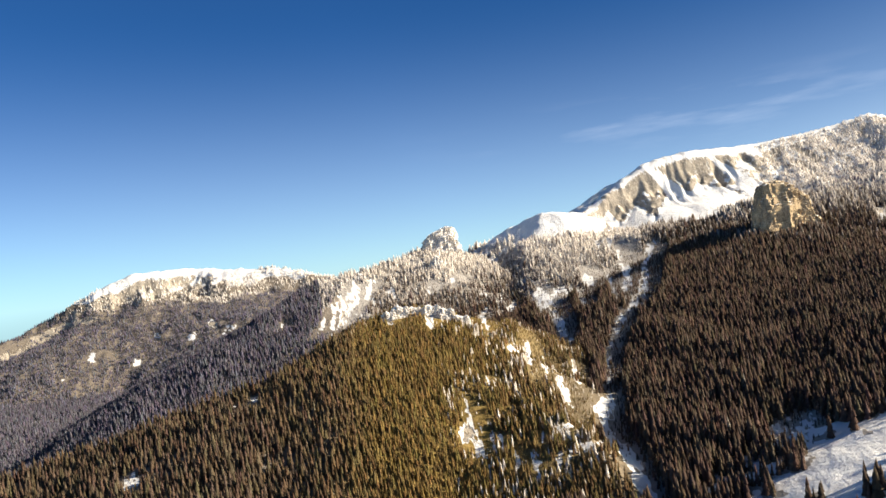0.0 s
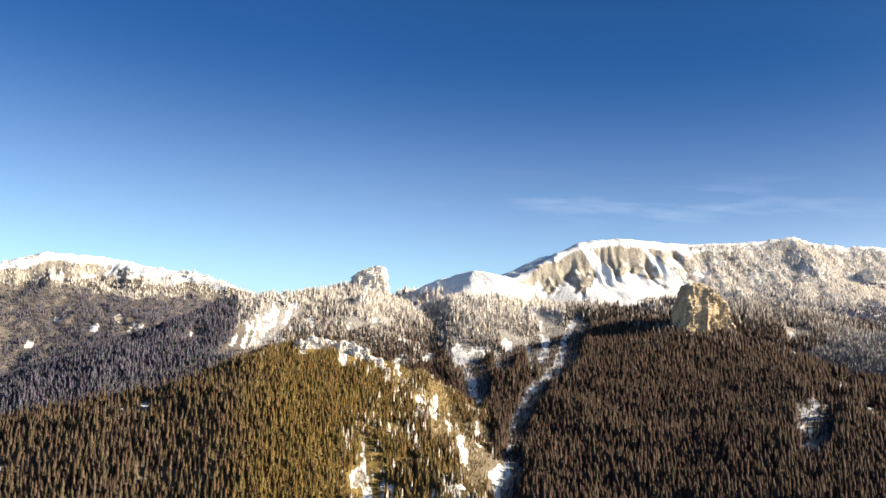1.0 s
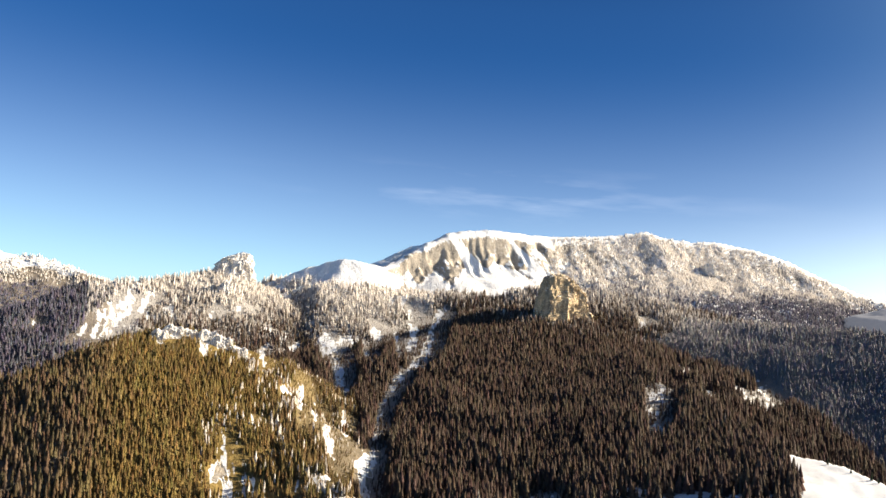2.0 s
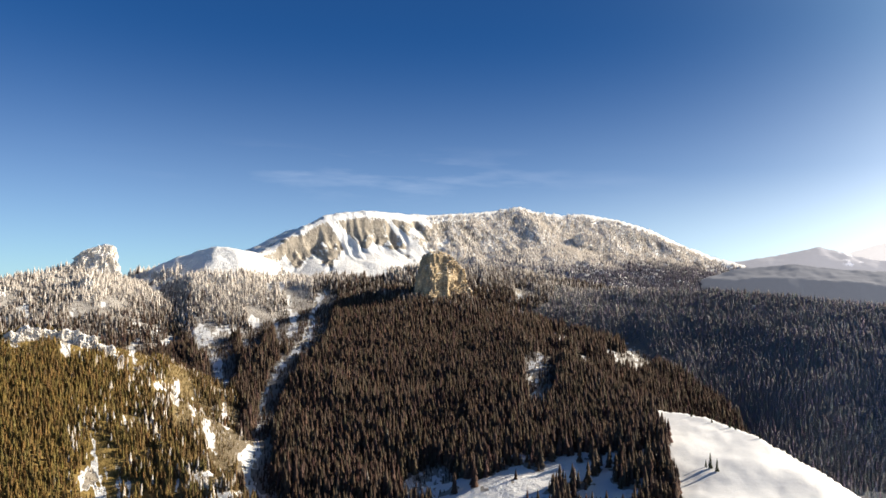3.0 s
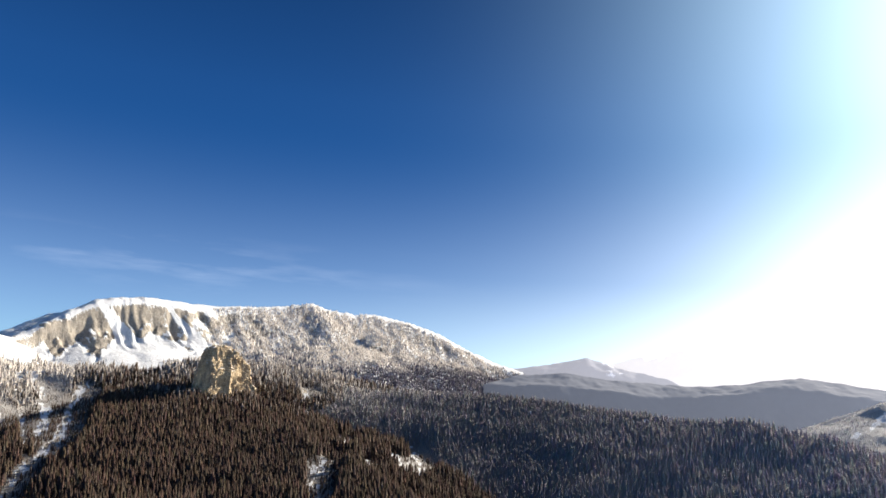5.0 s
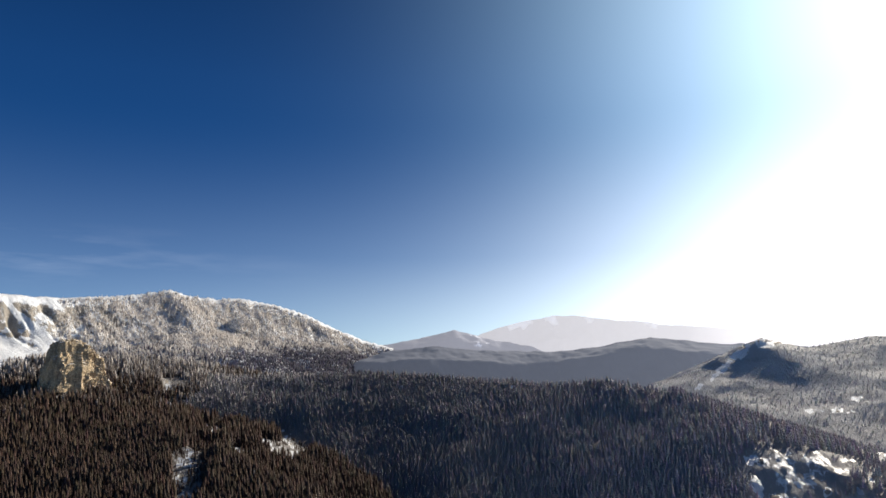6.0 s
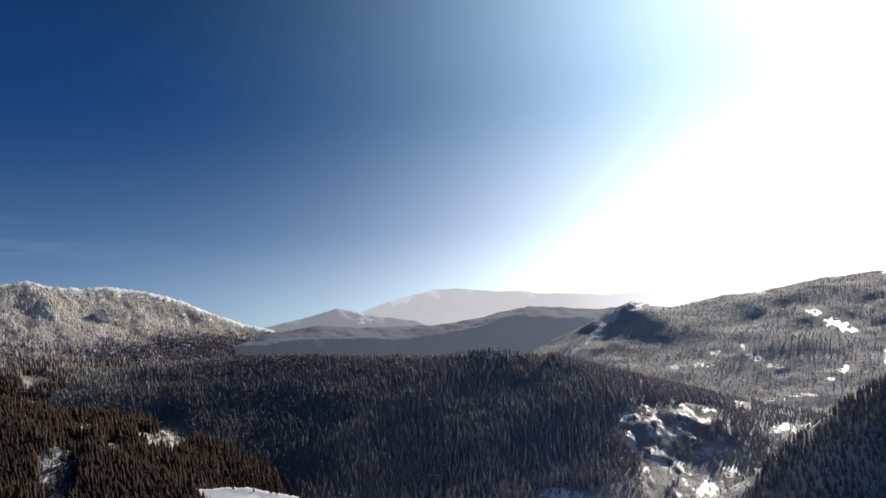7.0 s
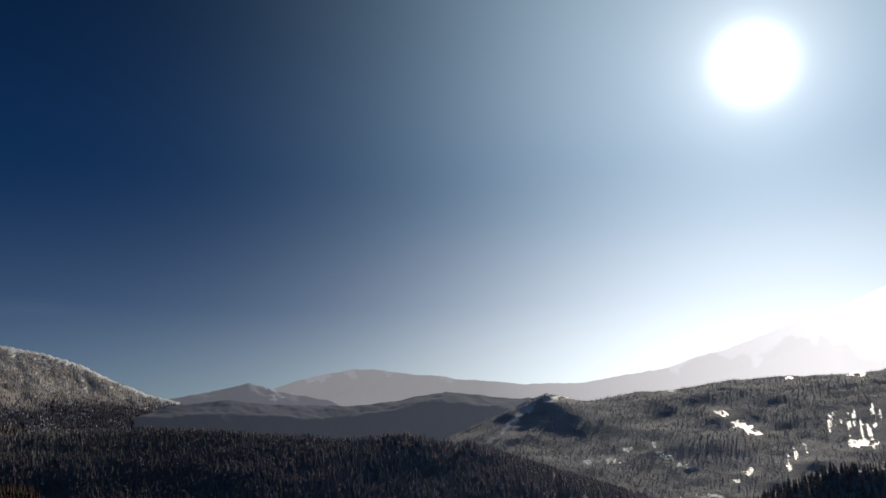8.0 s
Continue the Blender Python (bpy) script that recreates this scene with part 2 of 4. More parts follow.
# a ridge: its crest as (bearing, distance, angle of height seen from the camera), and how it falls away:
# steep for the first metres, then gentler; "back" is the slope of the far side
RIDGES = {
    "far_snow_range": dict(cliff=(-24.0, -15.0), ribs=60, steep=0.75, reach=190, slope=0.20, back=0.5, crest=[
        (-46, 4600, -3.4), (-34, 4600, -2.4), (-29.5, 4600, -1.75), (-28.2, 4600, -1.3), (-27.0, 4600, -0.9), (-26.0, 4600, 0.06), (-25, 4600, 0.8),
        (-24, 4600, 1.25), (-22.6, 4600, 1.75), (-20, 4600, 1.75), (-18, 4600, 1.65), (-16, 4500, 1.35), (-13.3, 4450, 1.2), (-11.9, 4400, 0.98),
        (-10, 4300, 0.3), (-6, 4200, -0.9)]),
    "tower_ridge": dict(steep=0.40, reach=200, slope=0.41, back=0.45, crest=[
        (-13, 2250, -2.2), (-9.6, 2370, -0.55), (-7.5, 2420, -0.25), (-4.2, 2500, 0.3), (-1.6, 2570, 0.95), (0.5, 2640, 0.9),
        (3.0, 2680, 0.05), (5.0, 2680, -0.35), (7.0, 2680, -0.45), (9.0, 2660, -0.25), (12, 2630, 0.4), (14.5, 2620, 0.45), (17.7, 2620, 0.45),
        (20, 2640, 0.6), (22.8, 2660, 1.3), (26.5, 2690, 1.7), (29, 2700, 1.75), (31.5, 2720, 1.55), (35, 2760, 0.9),
        (39, 2750, 0.2)]),
    "bluff": dict(cliff=(3.0, 7.0), ribs=6, steep=0.9, reach=110, slope=0.35, back=0.5, crest=[
        (4.6, 2800, 1.0), (5.1, 2795, 1.75), (5.8, 2790, 2.1), (7.1, 2780, 2.55), (8.4, 2770, 2.95), (9.7, 2765, 2.75), (11.4, 2800, 2.6)]),
    "great_mountain": dict(cliff=(21.5, 27.0), ribs=30, steep=0.85, reach=250, slope=0.36, back=0.5, crest=[
        (11.4, 2880, 2.6), (12.2, 2920, 2.85), (13.4, 2980, 3.7), (14.8, 3050, 4.7), (16.3, 3100, 5.5), (17.6, 3140, 5.8), (19.5, 3200, 6.05), (22.3, 3310, 5.9),
        (24.3, 3400, 5.8), (27.4, 3540, 6.05), (29.5, 3640, 6.3), (31.3, 3720, 6.6), (33.0, 3800, 6.2), (34.8, 3880, 6.0), (36.8, 3980, 6.05), (39.3, 4080, 5.5),
        (41.4, 4160, 4.8), (43.5, 4260, 3.8), (45.6, 4340, 2.95), (47.5, 4400, 2.4), (51, 4500, 1.1)]),
    "plateau_ridge": dict(steep=0.32, reach=240, slope=0.46, back=0.35, crest=[
        (34, 2600, 0.08), (39, 2550, 0.23), (43.0, 2500, 0.40), (46.8, 2400, 0.23), (52.8, 2250, -0.17), (59.3, 2050, -0.64),
        (63, 1950, -0.77), (65, 1900, -0.97), (68.3, 1850, -1.27), (69.8, 1780, -1.72), (71.8, 1650, -4.42), (72.8, 1500, -8.02),
        (73.8, 1350, -11.42)]),
    "dark_spur": dict(steep=0.20, reach=260, slope=0.22, back=0.55, crest=[
        (22, 2480, -0.35), (25.5, 2390, -0.45), (28, 2160, -1.9), (31, 1880, -3.6), (34, 1640, -4.9), (37.5, 1430, -6.9), (41.4, 1280, -8.5)]),
    "meadow_shoulder": dict(steep=0.20, reach=330, slope=0.30, back=0.62, crest=[
        (41.2, 1270, -8.5), (43.5, 1215, -8.35), (45.4, 1170, -8.65), (48.6, 1100, -9.75), (52, 1040, -11.7), (55.4, 990, -13.2), (60, 930, -16.0)]),
    "near_spur": dict(steep=0.38, reach=200, slope=0.52, back=0.85, crest=[
        (-42, 1560, -12.8), (-32.5, 1480, -11.0), (-25.6, 1430, -10.1), (-19.7, 1380, -8.7), (-14.3, 1380, -7.4), (-10.7, 1420, -6.2),
        (-7, 1480, -4.3), (-4.3, 1540, -3.4), (-2.5, 1560, -3.2), (1.3, 1480, -5.1), (3.7, 1300, -9.9), (5.8, 1180, -11.9),
        (8.3, 1115, -13.2), (10.6, 1050, -15.0), (12.3, 950, -18.0)]),
    "valley_hill": dict(steep=0.22, reach=180, slope=0.31, back=0.4, crest=[
        (77.6, 2960, 1.5), (80, 2950, 1.98), (82, 2950, 2.18), (85, 2950, 2.38), (88, 2950, 2.78), (91, 2950, 2.78), (93.5, 2950, 2.93),
        (96, 2950, 2.78), (98.2, 2950, 3.0), (104, 2900, 3.1), (116, 2900, 2.3)]),
    "snow_hill": dict(steep=0.44, reach=270, slope=0.33, back=0.5, crest=[
        (73.9, 2850, 1.95), (75, 2850, 2.32), (76.3, 2900, 2.05), (78, 2950, 1.5)]),
    "near_dark_hill": dict(steep=0.65, reach=200, slope=0.6, back=0.8, crest=[
        (79.0, 1160, -14.75), (81.0, 1170, -11.05), (83, 1180, -9.45), (85, 1190, -7.95), (87, 1200, -6.45), (89, 1200, -5.05), (91, 1200, -4.05),
        (93, 1200, -3.35), (95, 1200, -3.25), (97.3, 1200, -2.85), (103, 1150, -2.65), (114, 1100, -3.25)]),
    "valley_knoll": dict(steep=0.20, reach=300, slope=0.24, back=0.3, crest=[
        (72.5, 1700, -5.6), (76, 1760, -4.7), (79, 1800, -4.9), (82, 1830, -5.6), (87, 1900, -6.3)]),
}
# ranges in the haze beyond the valley
BEYOND = {
    "haze_hill": dict(steep=0.3, reach=200, slope=0.9, back=0.4, crest=[
        (40, 3650, -1.0), (42.5, 3650, 0.2), (44.5, 3650, 0.6), (46.3, 3650, 1.3), (48, 3650, 2.15), (51, 3650, 2.3), (54, 3650, 1.95), (58, 3700, 1.8), (61, 3700, 1.85), (64, 3700, 2.15), (67.4, 3700, 2.65), (70, 3700, 2.35),
        (72.4, 3700, 2.1), (75, 3700, 1.9), (82, 3700, 1.4)]),
    "far_cone": dict(steep=0.5, reach=120, slope=1.2, back=0.4, crest=[
        (46, 4500, 2.3), (48.5, 4500, 2.7), (50, 4500, 2.95), (51.2, 4500, 3.2), (52.7, 4500, 3.6), (54, 4500, 3.25), (55, 4500, 2.87), (58.5, 4500, 2.2)]),
    "far_range": dict(steep=1.3, reach=120, slope=2.4, back=0.5, crest=[
        (53, 4750, 2.5), (55, 4750, 3.24), (57, 4750, 3.83), (59, 4750, 4.26), (60.3, 4750, 4.5), (62, 4750, 4.4), (64, 4750, 4.15), (67, 4750, 3.8), (70, 4750, 3.4),
        (73, 4750, 3.1), (78, 4750, 3.0), (84, 4750, 3.9), (89, 4750, 5.2), (92, 4750, 6.2), (94, 4750, 6.9), (96, 4750, 7.5), (99, 4750, 8.5), (108, 4750, 8.8), (118, 4750, 7)]),
}
NAMES = list(RIDGES)


def land(x, y, ridges=RIDGES, floor=190):
    """The height of the ground at x, y and which ridge it belongs to."""
    x, y = np.asarray(x, float), np.asarray(y, float)
    wx = x + 45 * fbm(x, y, 260, 3)
    wy = y + 45 * fbm(x + 900, y - 700, 260, 3)
    best = floor + 25 * fbm(x, y, 900, 3)
    which = np.full(x.shape, -1)
    for i, r in enumerate(ridges.values()):
        pts = [spot(*c) for c in r["crest"]]
        top = np.full(x.shape, -1e9)
        cliff, along = r.get("cliff"), 0.0
        for (ax, ay, az_), (bx, by, bz) in zip(pts, pts[1:]):
            ux, uy = bx - ax, by - ay
            n2 = ux * ux + uy * uy
            # near the crest the true place counts, further down the warped one
            px, py = x, y
            k = np.clip(((px - ax) * ux + (py - ay) * uy) / n2, 0, 1)
            d = np.hypot(px - ax - k * ux, py - ay - k * uy)
            w = np.clip((d - 20) / 120, 0, 1)
            px, py = x + (wx - x) * w, y + (wy - y) * w
            k = np.clip(((px - ax) * ux + (py - ay) * uy) / n2, 0, 1)
            d = np.hypot(px - ax - k * ux, py - ay - k * uy)
            if cliff:
                # buttresses and gullies stand along the crest
                near = np.nonzero((d > 8) & (d < 420))
                e = d[near]
                q = along + k[near] * math.sqrt(n2)
                rib = 0.3 * (2 * value_noise(q / 240, 0 * q + 3.3) - 1) + 0.7 * (1 - 2 * np.abs(2 * value_noise(q / 120, e / 300 + 5.3) - 1)) + 0.5 * (1 - 2 * np.abs(2 * value_noise(q / 50, e / 160 + 9.1) - 1))
                rib = rib + 0.28 * (2 * value_noise(q / 17, e / 60 + 2.2) - 1)
                rib = np.maximum(rib, -0.35)
                d = d.copy()
                stern = 0.3 + 0.7 * np.clip((cliff[1] - np.degrees(np.arctan2(x[near], y[near]))) / (cliff[1] - cliff[0]), 0, 1)
                d[near] = np.maximum(e + stern * r["ribs"] * rib * np.clip((e - 24) / 40, 0, 1) * np.clip((240 - e) / 110, 0, 1), 0)
                along += math.sqrt(n2)
            front = (ux * (py - ay) - uy * (px - ax)) < 0
            fall = np.where(front, np.minimum(d, r["reach"]) * r["steep"] + np.maximum(d - r["reach"], 0) * r["slope"], d * r["back"])
            if cliff:
                wall = np.interp(d, [0, 25, 70, 140, 300, 2000], [0, 10, 88, 178, 266, 866])
                sheer = np.clip((cliff[1] - np.degrees(np.arctan2(x, y))) / (cliff[1] - cliff[0]), 0, 1)
                fall = np.where(front, fall + (wall - fall) * sheer, fall)
            top = np.maximum(top, az_ + k * (bz - az_) - fall)
        which = np.where(top > best, i, which)
        soft = 14.0
        hi, lo = np.maximum(top, best), np.minimum(top, best)
        best = hi + soft * 0.35 * np.exp(-(hi - lo) / soft)
    return best, which


# fans of scree under the western cliffs, as (bearing, angle) of the tip and (bearing, bearing, angle) of the foot
FANS = [(13.5, 2.2, 12.4, 14.4, 1.0), (15.6, 2.5, 14.3, 16.9, 1.0), (18.3, 3.7, 16.9, 21.5, 0.9), (20.2, 3.5, 18.5, 25.0, 1.5), (16.6, 5.3, 17.7, 18.9, 3.3), (20.9, 5.7, 23.2, 24.2, 2.8)]


def scree(x, y, h):
    """1 on the smooth fans of snow, 0 elsewhere."""
    b, up = np.degrees(np.arctan2(x, y)), np.degrees(np.arctan2(h - EYE, np.hypot(x, y)))
    b = b + 0.35 * fbm(x, y, 60, 3)
    m = np.zeros(x.shape)
    for b0, tip, left, right, foot in FANS:
        v = (tip - up) / (tip - foot)
        inside = np.minimum(b - (b0 - 0.12 + (left - b0) * v), b0 + 0.12 + (right - b0) * v - b)
        m = np.maximum(m, np.where((v > -0.02) & (v < 1.3), np.clip(inside / 0.22 + 0.5, 0, 1), 0))
    return m


def relief(x, y, h, which):
    fans = np.where(which == NAMES.index("great_mountain"), scree(x, y, h), 0)
    b = np.degrees(np.arctan2(x, y))
    flutes = 1 - 2 * np.abs(fbm(b * 52 + 26 * fbm(x, y, 80, 3), h / 1.7, 42, 4, 0.6))
    cliffs = (which == NAMES.index("great_mountain")) * (0.6 + 0.4 * np.clip((25 - b) / 3, 0, 1)) * (1 - fans)
    tops = RIDGES["great_mountain"]["crest"]
    below = np.interp(b, [c[0] for c in tops], [c[2] for c in tops]) - np.degrees(np.arctan2(h - EYE, np.hypot(x, y)))
    fans = np.where(which == NAMES.index("great_mountain"), np.maximum(fans, 0.6 * np.clip(1.2 - below / 0.4, 0, 1)), fans)
    cliffs = cliffs * np.clip(below / 0.4 - 0.3, 0, 1)
    calm = np.where(which == NAMES.index("bluff"), 0.45, 1 - 0.9 * fans)
    rough = np.isin(which, [NAMES.index(k) for k in ("great_mountain", "bluff", "far_snow_range")])
    ridged = (0.5 - np.abs(fbm(x, y, 85, 4))) * 2 - 0.6
    return h + 9 * fbm(x, y, 150, 5) * (1 - 0.6 * fans) + np.where(rough, (9 * ridged + 9 * fbm(x + 55, y, 30, 3)) * calm + 13 * (flutes - 0.6) * cliffs, 3 * fbm(x, y, 50, 3))


STEP = 0.125
FINE = np.arange(-37.0, 104.0, STEP)
BEARINGS = np.concatenate([FINE, np.arange(106.0, 322.0, 3.0)])
RADII = np.concatenate([np.linspace(0.02, 570, 15), np.geomspace(600, 1300, 90, endpoint=False), np.geomspace(1300, 2700, 125, endpoint=False),
                        np.linspace(2700, 3500, 120, endpoint=False), np.geomspace(3500, 4960, 78)])
GA, GR = np.meshgrid(np.radians(BEARINGS), RADII, indexing="ij")
GX, GY = GR * np.sin(GA), GR * np.cos(GA)
GZ, GW = land(GX, GY)
# the foot of the snowy mountains belongs to the wooded slopes before them
GW[np.isin(GW, [NAMES.index("great_mountain"), NAMES.index("bluff")]) & (GZ < np.where(GA < radians(12), 612, np.where(GA < radians(20), 640, 600)))] = NAMES.index("tower_ridge")
GZ = relief(GX, GY, GZ, GW)


def grid_at(values, x, y):
    """Values of the fine fan of the ground at x, y."""
    b = (np.degrees(np.arctan2(x, y)) - FINE[0]) / (FINE[1] - FINE[0])
    r = np.interp(np.hypot(x, y), RADII, np.arange(len(RADII)))
    b, r = np.clip(b, 0, len(FINE) - 1.001), np.clip(r, 0, len(RADII) - 1.001)
    i, j = b.astype(int), r.astype(int)
    u, w = b - i, r - j
    return (values[i, j] * (1 - u) + values[i + 1, j] * u) * (1 - w) + (values[i, j + 1] * (1 - u) + values[i + 1, j + 1] * u) * w


def is_ridge(*names):
    return np.isin(GW, [NAMES.index(k) for k in names])


# ---- where snow lies, where rock shows, where trees grow ----
SNOWY = is_ridge("great_mountain", "bluff", "far_snow_range")
DX = np.gradient(GZ, axis=1) / np.gradient(GR, axis=1)
DT = np.gradient(GZ, axis=0) / np.maximum(GR * np.gradient(GA, axis=0), 1)
STEEP = np.hypot(DX, DT)
GB = np.degrees(GA)
SNOW = np.where(SNOWY, 1.0, 0.0)
SNOW = np.where(is_ridge("far_snow_range"), np.clip((GZ - 585) / 60 + 0.8 * fbm(GX, GY, 90, 4), 0, 1), SNOW)
ROCK = np.where(SNOWY, np.clip((STEEP - 0.72) / 0.8, 0, 0.60) + 0.34 * fbm(GX, GY, 30, 4) + 0.13 * np.clip((24 - GB) / 3, 0, 1), 0.0)
# a cap of snow lies along the crests
SIGHT = np.degrees(np.arctan2(GZ - EYE, GR))
ROCK = ROCK * np.clip((SIGHT.max(axis=1, keepdims=True) - SIGHT - 0.28) / 0.4, 0, 1)
# upright faces of bare rock between the cap and the fans of scree
FLUTED = fbm(GB * 58 + 30 * fbm(GX, GY, 80, 3), SIGHT * 30, 34, 4) + 0.6 * fbm(GB * 58, SIGHT * 30, 110, 2) + 0.7 * fbm(GB * 58 + 9 * fbm(GX, GY, 40, 2), SIGHT * 16, 17, 3)
FACE = np.clip((SIGHT.max(axis=1, keepdims=True) - SIGHT - 0.25) / 0.4, 0, 1) * np.clip((25.0 - GB) / 3, 0, 1)
CREVICE = 0.50 + 0.13 * np.clip((17.5 - GB) / 2, 0, 1) - 0.10 * np.clip((SIGHT - 4.3) / 0.8, 0, 1)
ROCK = np.maximum(ROCK, np.where(is_ridge("great_mountain"), FACE * np.clip(CREVICE - 0.19 + 1.0 * FLUTED + 0.6 * fbm(GX, GY, 24, 3), 0, 0.72), 0))
ROCK = ROCK * (1 - np.where(is_ridge("great_mountain"), scree(GX, GY, GZ), 0)) * np.where(is_ridge("bluff"), 0.55, 1.0)
# bare are the western cliffs with their fans of scree, and the crest
BARE = is_ridge("great_mountain") & ((GB < 23.5 + 5.0 * fbm(GX, GY, 90, 4)) | (SIGHT > SIGHT.max(axis=1, keepdims=True) - 0.16))
BARE = BARE | (is_ridge("bluff") & (GZ + 25 * fbm(GX, GY, 40, 3) > 640))
OPEN = np.where(BARE, 1.0, 0.0)
OPEN = np.where(is_ridge("far_snow_range") & (GZ + 90 * fbm(GX, GY, 70, 4) > 665) & (GB < -13), 1.0, OPEN)

RAGGED, SWAY_X, SWAY_Y = 1.25 * fbm(GX, GY, 22, 3), 26 * fbm(GX, GY, 95, 4), 26 * fbm(GX + 400, GY, 95, 4)


def patch(x, y, rx, ry, turn, depth=1.0, free=0.0):
    """A clearing with snow on the ground: an uneven oval; free: how much of it bears no trees."""
    global SNOW, OPEN, FIELD
    c, s = math.cos(radians(turn)), math.sin(radians(turn))
    u, w = ((GX - x) * c + (GY - y) * s) / rx, (-(GX - x) * s + (GY - y) * c) / ry
    m = np.clip((1.1 + 1.3 * RAGGED - np.hypot(u, w)) * 2.5, 0, 1) * depth
    SNOW, OPEN = np.maximum(SNOW, m), np.maximum(OPEN, m)
    if free:
        FIELD = np.maximum(FIELD, (np.hypot(u, w) < free * (1.0 + 0.5 * RAGGED)).astype(float))


def belt(points, width, depth=1.0, margin=0.0, free=0.0):
    """A snow-filled strip along a line of x, y points."""
    global SNOW, OPEN, FIELD
    d = np.full(GX.shape, 1e9)
    for (ax, ay), (bx, by) in zip(points, points[1:]):
        ux, uy = bx - ax, by - ay
        k = np.clip(((GX + SWAY_X - ax) * ux + (GY + SWAY_Y - ay) * uy) / (ux * ux + uy * uy), 0, 1)
        d = np.minimum(d, np.hypot(GX + SWAY_X - ax - k * ux, GY + SWAY_Y - ay - k * uy))
    m = np.clip((1.2 + 0.9 * RAGGED - d / width) * 3, 0, 1) * depth
    FIELD = np.maximum(FIELD, (d < free * (1 + 0.5 * RAGGED)).astype(float))
    SNOW = np.maximum(SNOW, m)
    OPEN = np.maximum(OPEN, np.clip((1.2 + 0.9 * RAGGED - d / (width + margin)) * 3, 0, 1) * depth)


meadow = is_ridge("meadow_shoulder") & (GB > 41.3 + (1270 - GR) / 370 * 2.2 + 0.5 * fbm(GX, GY, 60, 4)) & (GB < 66)
FIELD = np.where(meadow | BARE, 1.0, 0.0)
LOW = np.zeros(GX.shape)
SNOW = np.where(meadow, 1.0, SNOW)
OPEN = np.where(meadow, 1.0, OPEN)

# thin streaks of snow run down the slopes round the gully and the tower ridge, and over the east side of the near spur
across, down = GB * 34, GR / 4.5
clustered = np.clip(0.55 + 1.6 * fbm(GX, GY, 210, 3), 0, 1)
streaks = np.where(is_ridge("near_spur"), np.clip((fbm(across, down, 9, 3) - 0.26) * 5, 0, 0.8) * clustered, np.clip((fbm(across, down, 11, 4) - 0.10) * 7, 0, 1) * clustered)
STREAKED = (is_ridge("tower_ridge") & (GB < 14) & (GB > -11) & (GZ > 360)) | (is_ridge("near_spur") & (GB > -1) & (GB < 12) & (GR < 1480))
SNOW = np.maximum(SNOW, np.where(STREAKED, streaks * 0.9, 0))
OPEN = np.maximum(OPEN, np.where(STREAKED, streaks * 0.8, 0))


# no trees stand before the foot of the ochre cliff
FIELD = np.maximum(FIELD, ((GX - 2290 * math.sin(radians(25.2))) ** 2 / 65 ** 2 + (GY - 2290 * math.cos(radians(25.2))) ** 2 / 50 ** 2 < 1).astype(float))


IN_SIGHT = SIGHT >= np.maximum.accumulate(SIGHT, axis=1) - 0.04
EDGE = 0.5 * fbm(GB * 40, SIGHT * 40, 22, 4) + 0.35 * fbm(GB * 40, SIGHT * 40, 7, 3)

STONES = fbm(GB * 40 + 300, SIGHT * 22, 14, 4)


def scar(bearing, height, half_width, half_height, lean=0.0, depth=1.0, ridges=("tower_ridge", "near_spur", "dark_spur", "plateau_ridge", "meadow_shoulder")):
    """A steep open scar of snow on a slope: bearing and angle of height of its middle, half sizes in degrees, and the degrees by which its foot lies further west."""
    global SNOW, OPEN, FIELD, LOW, ROCK
    on = IN_SIGHT & (is_ridge(*ridges) | (GW == -1))
    w = (SIGHT - height) / half_height
    u = (GB - bearing - lean * w) / half_width
    ragged = 0.95 + 2.6 * EDGE
    m = np.where(on, np.clip((ragged - np.hypot(u, w)) * 3.0, 0, 1), 0) * depth
    SNOW, OPEN = np.maximum(SNOW, m), np.maximum(OPEN, m)
    ROCK = np.maximum(ROCK, m * np.clip(0.30 + 1.3 * STONES, 0, 0.75))
    # trees stand clear of its foot, and low on its sunny side
    drop = np.degrees(9.0 / GR) / half_height
    FIELD = np.maximum(FIELD, (on & (np.hypot(u, np.minimum(w + drop, np.maximum(w, 0.0))) < ragged)).astype(float))
    near = np.hypot((GB - bearing - lean * w) / (half_width + 1.2), w / (half_height + 0.4))
    LOW = np.maximum(LOW, np.where(on & (u > -1.2), np.clip((1.1 - near) * 4, 0, 1), 0))


def clearing(bearing, dist, half_width, half_length, lean=0.0, depth=1.0, free=0.0):
    """A snowy clearing that runs down the slope."""
    a = radians(bearing)
    patch(dist * math.sin(a), dist * math.cos(a), half_width, half_length, -bearing + lean, depth, free)


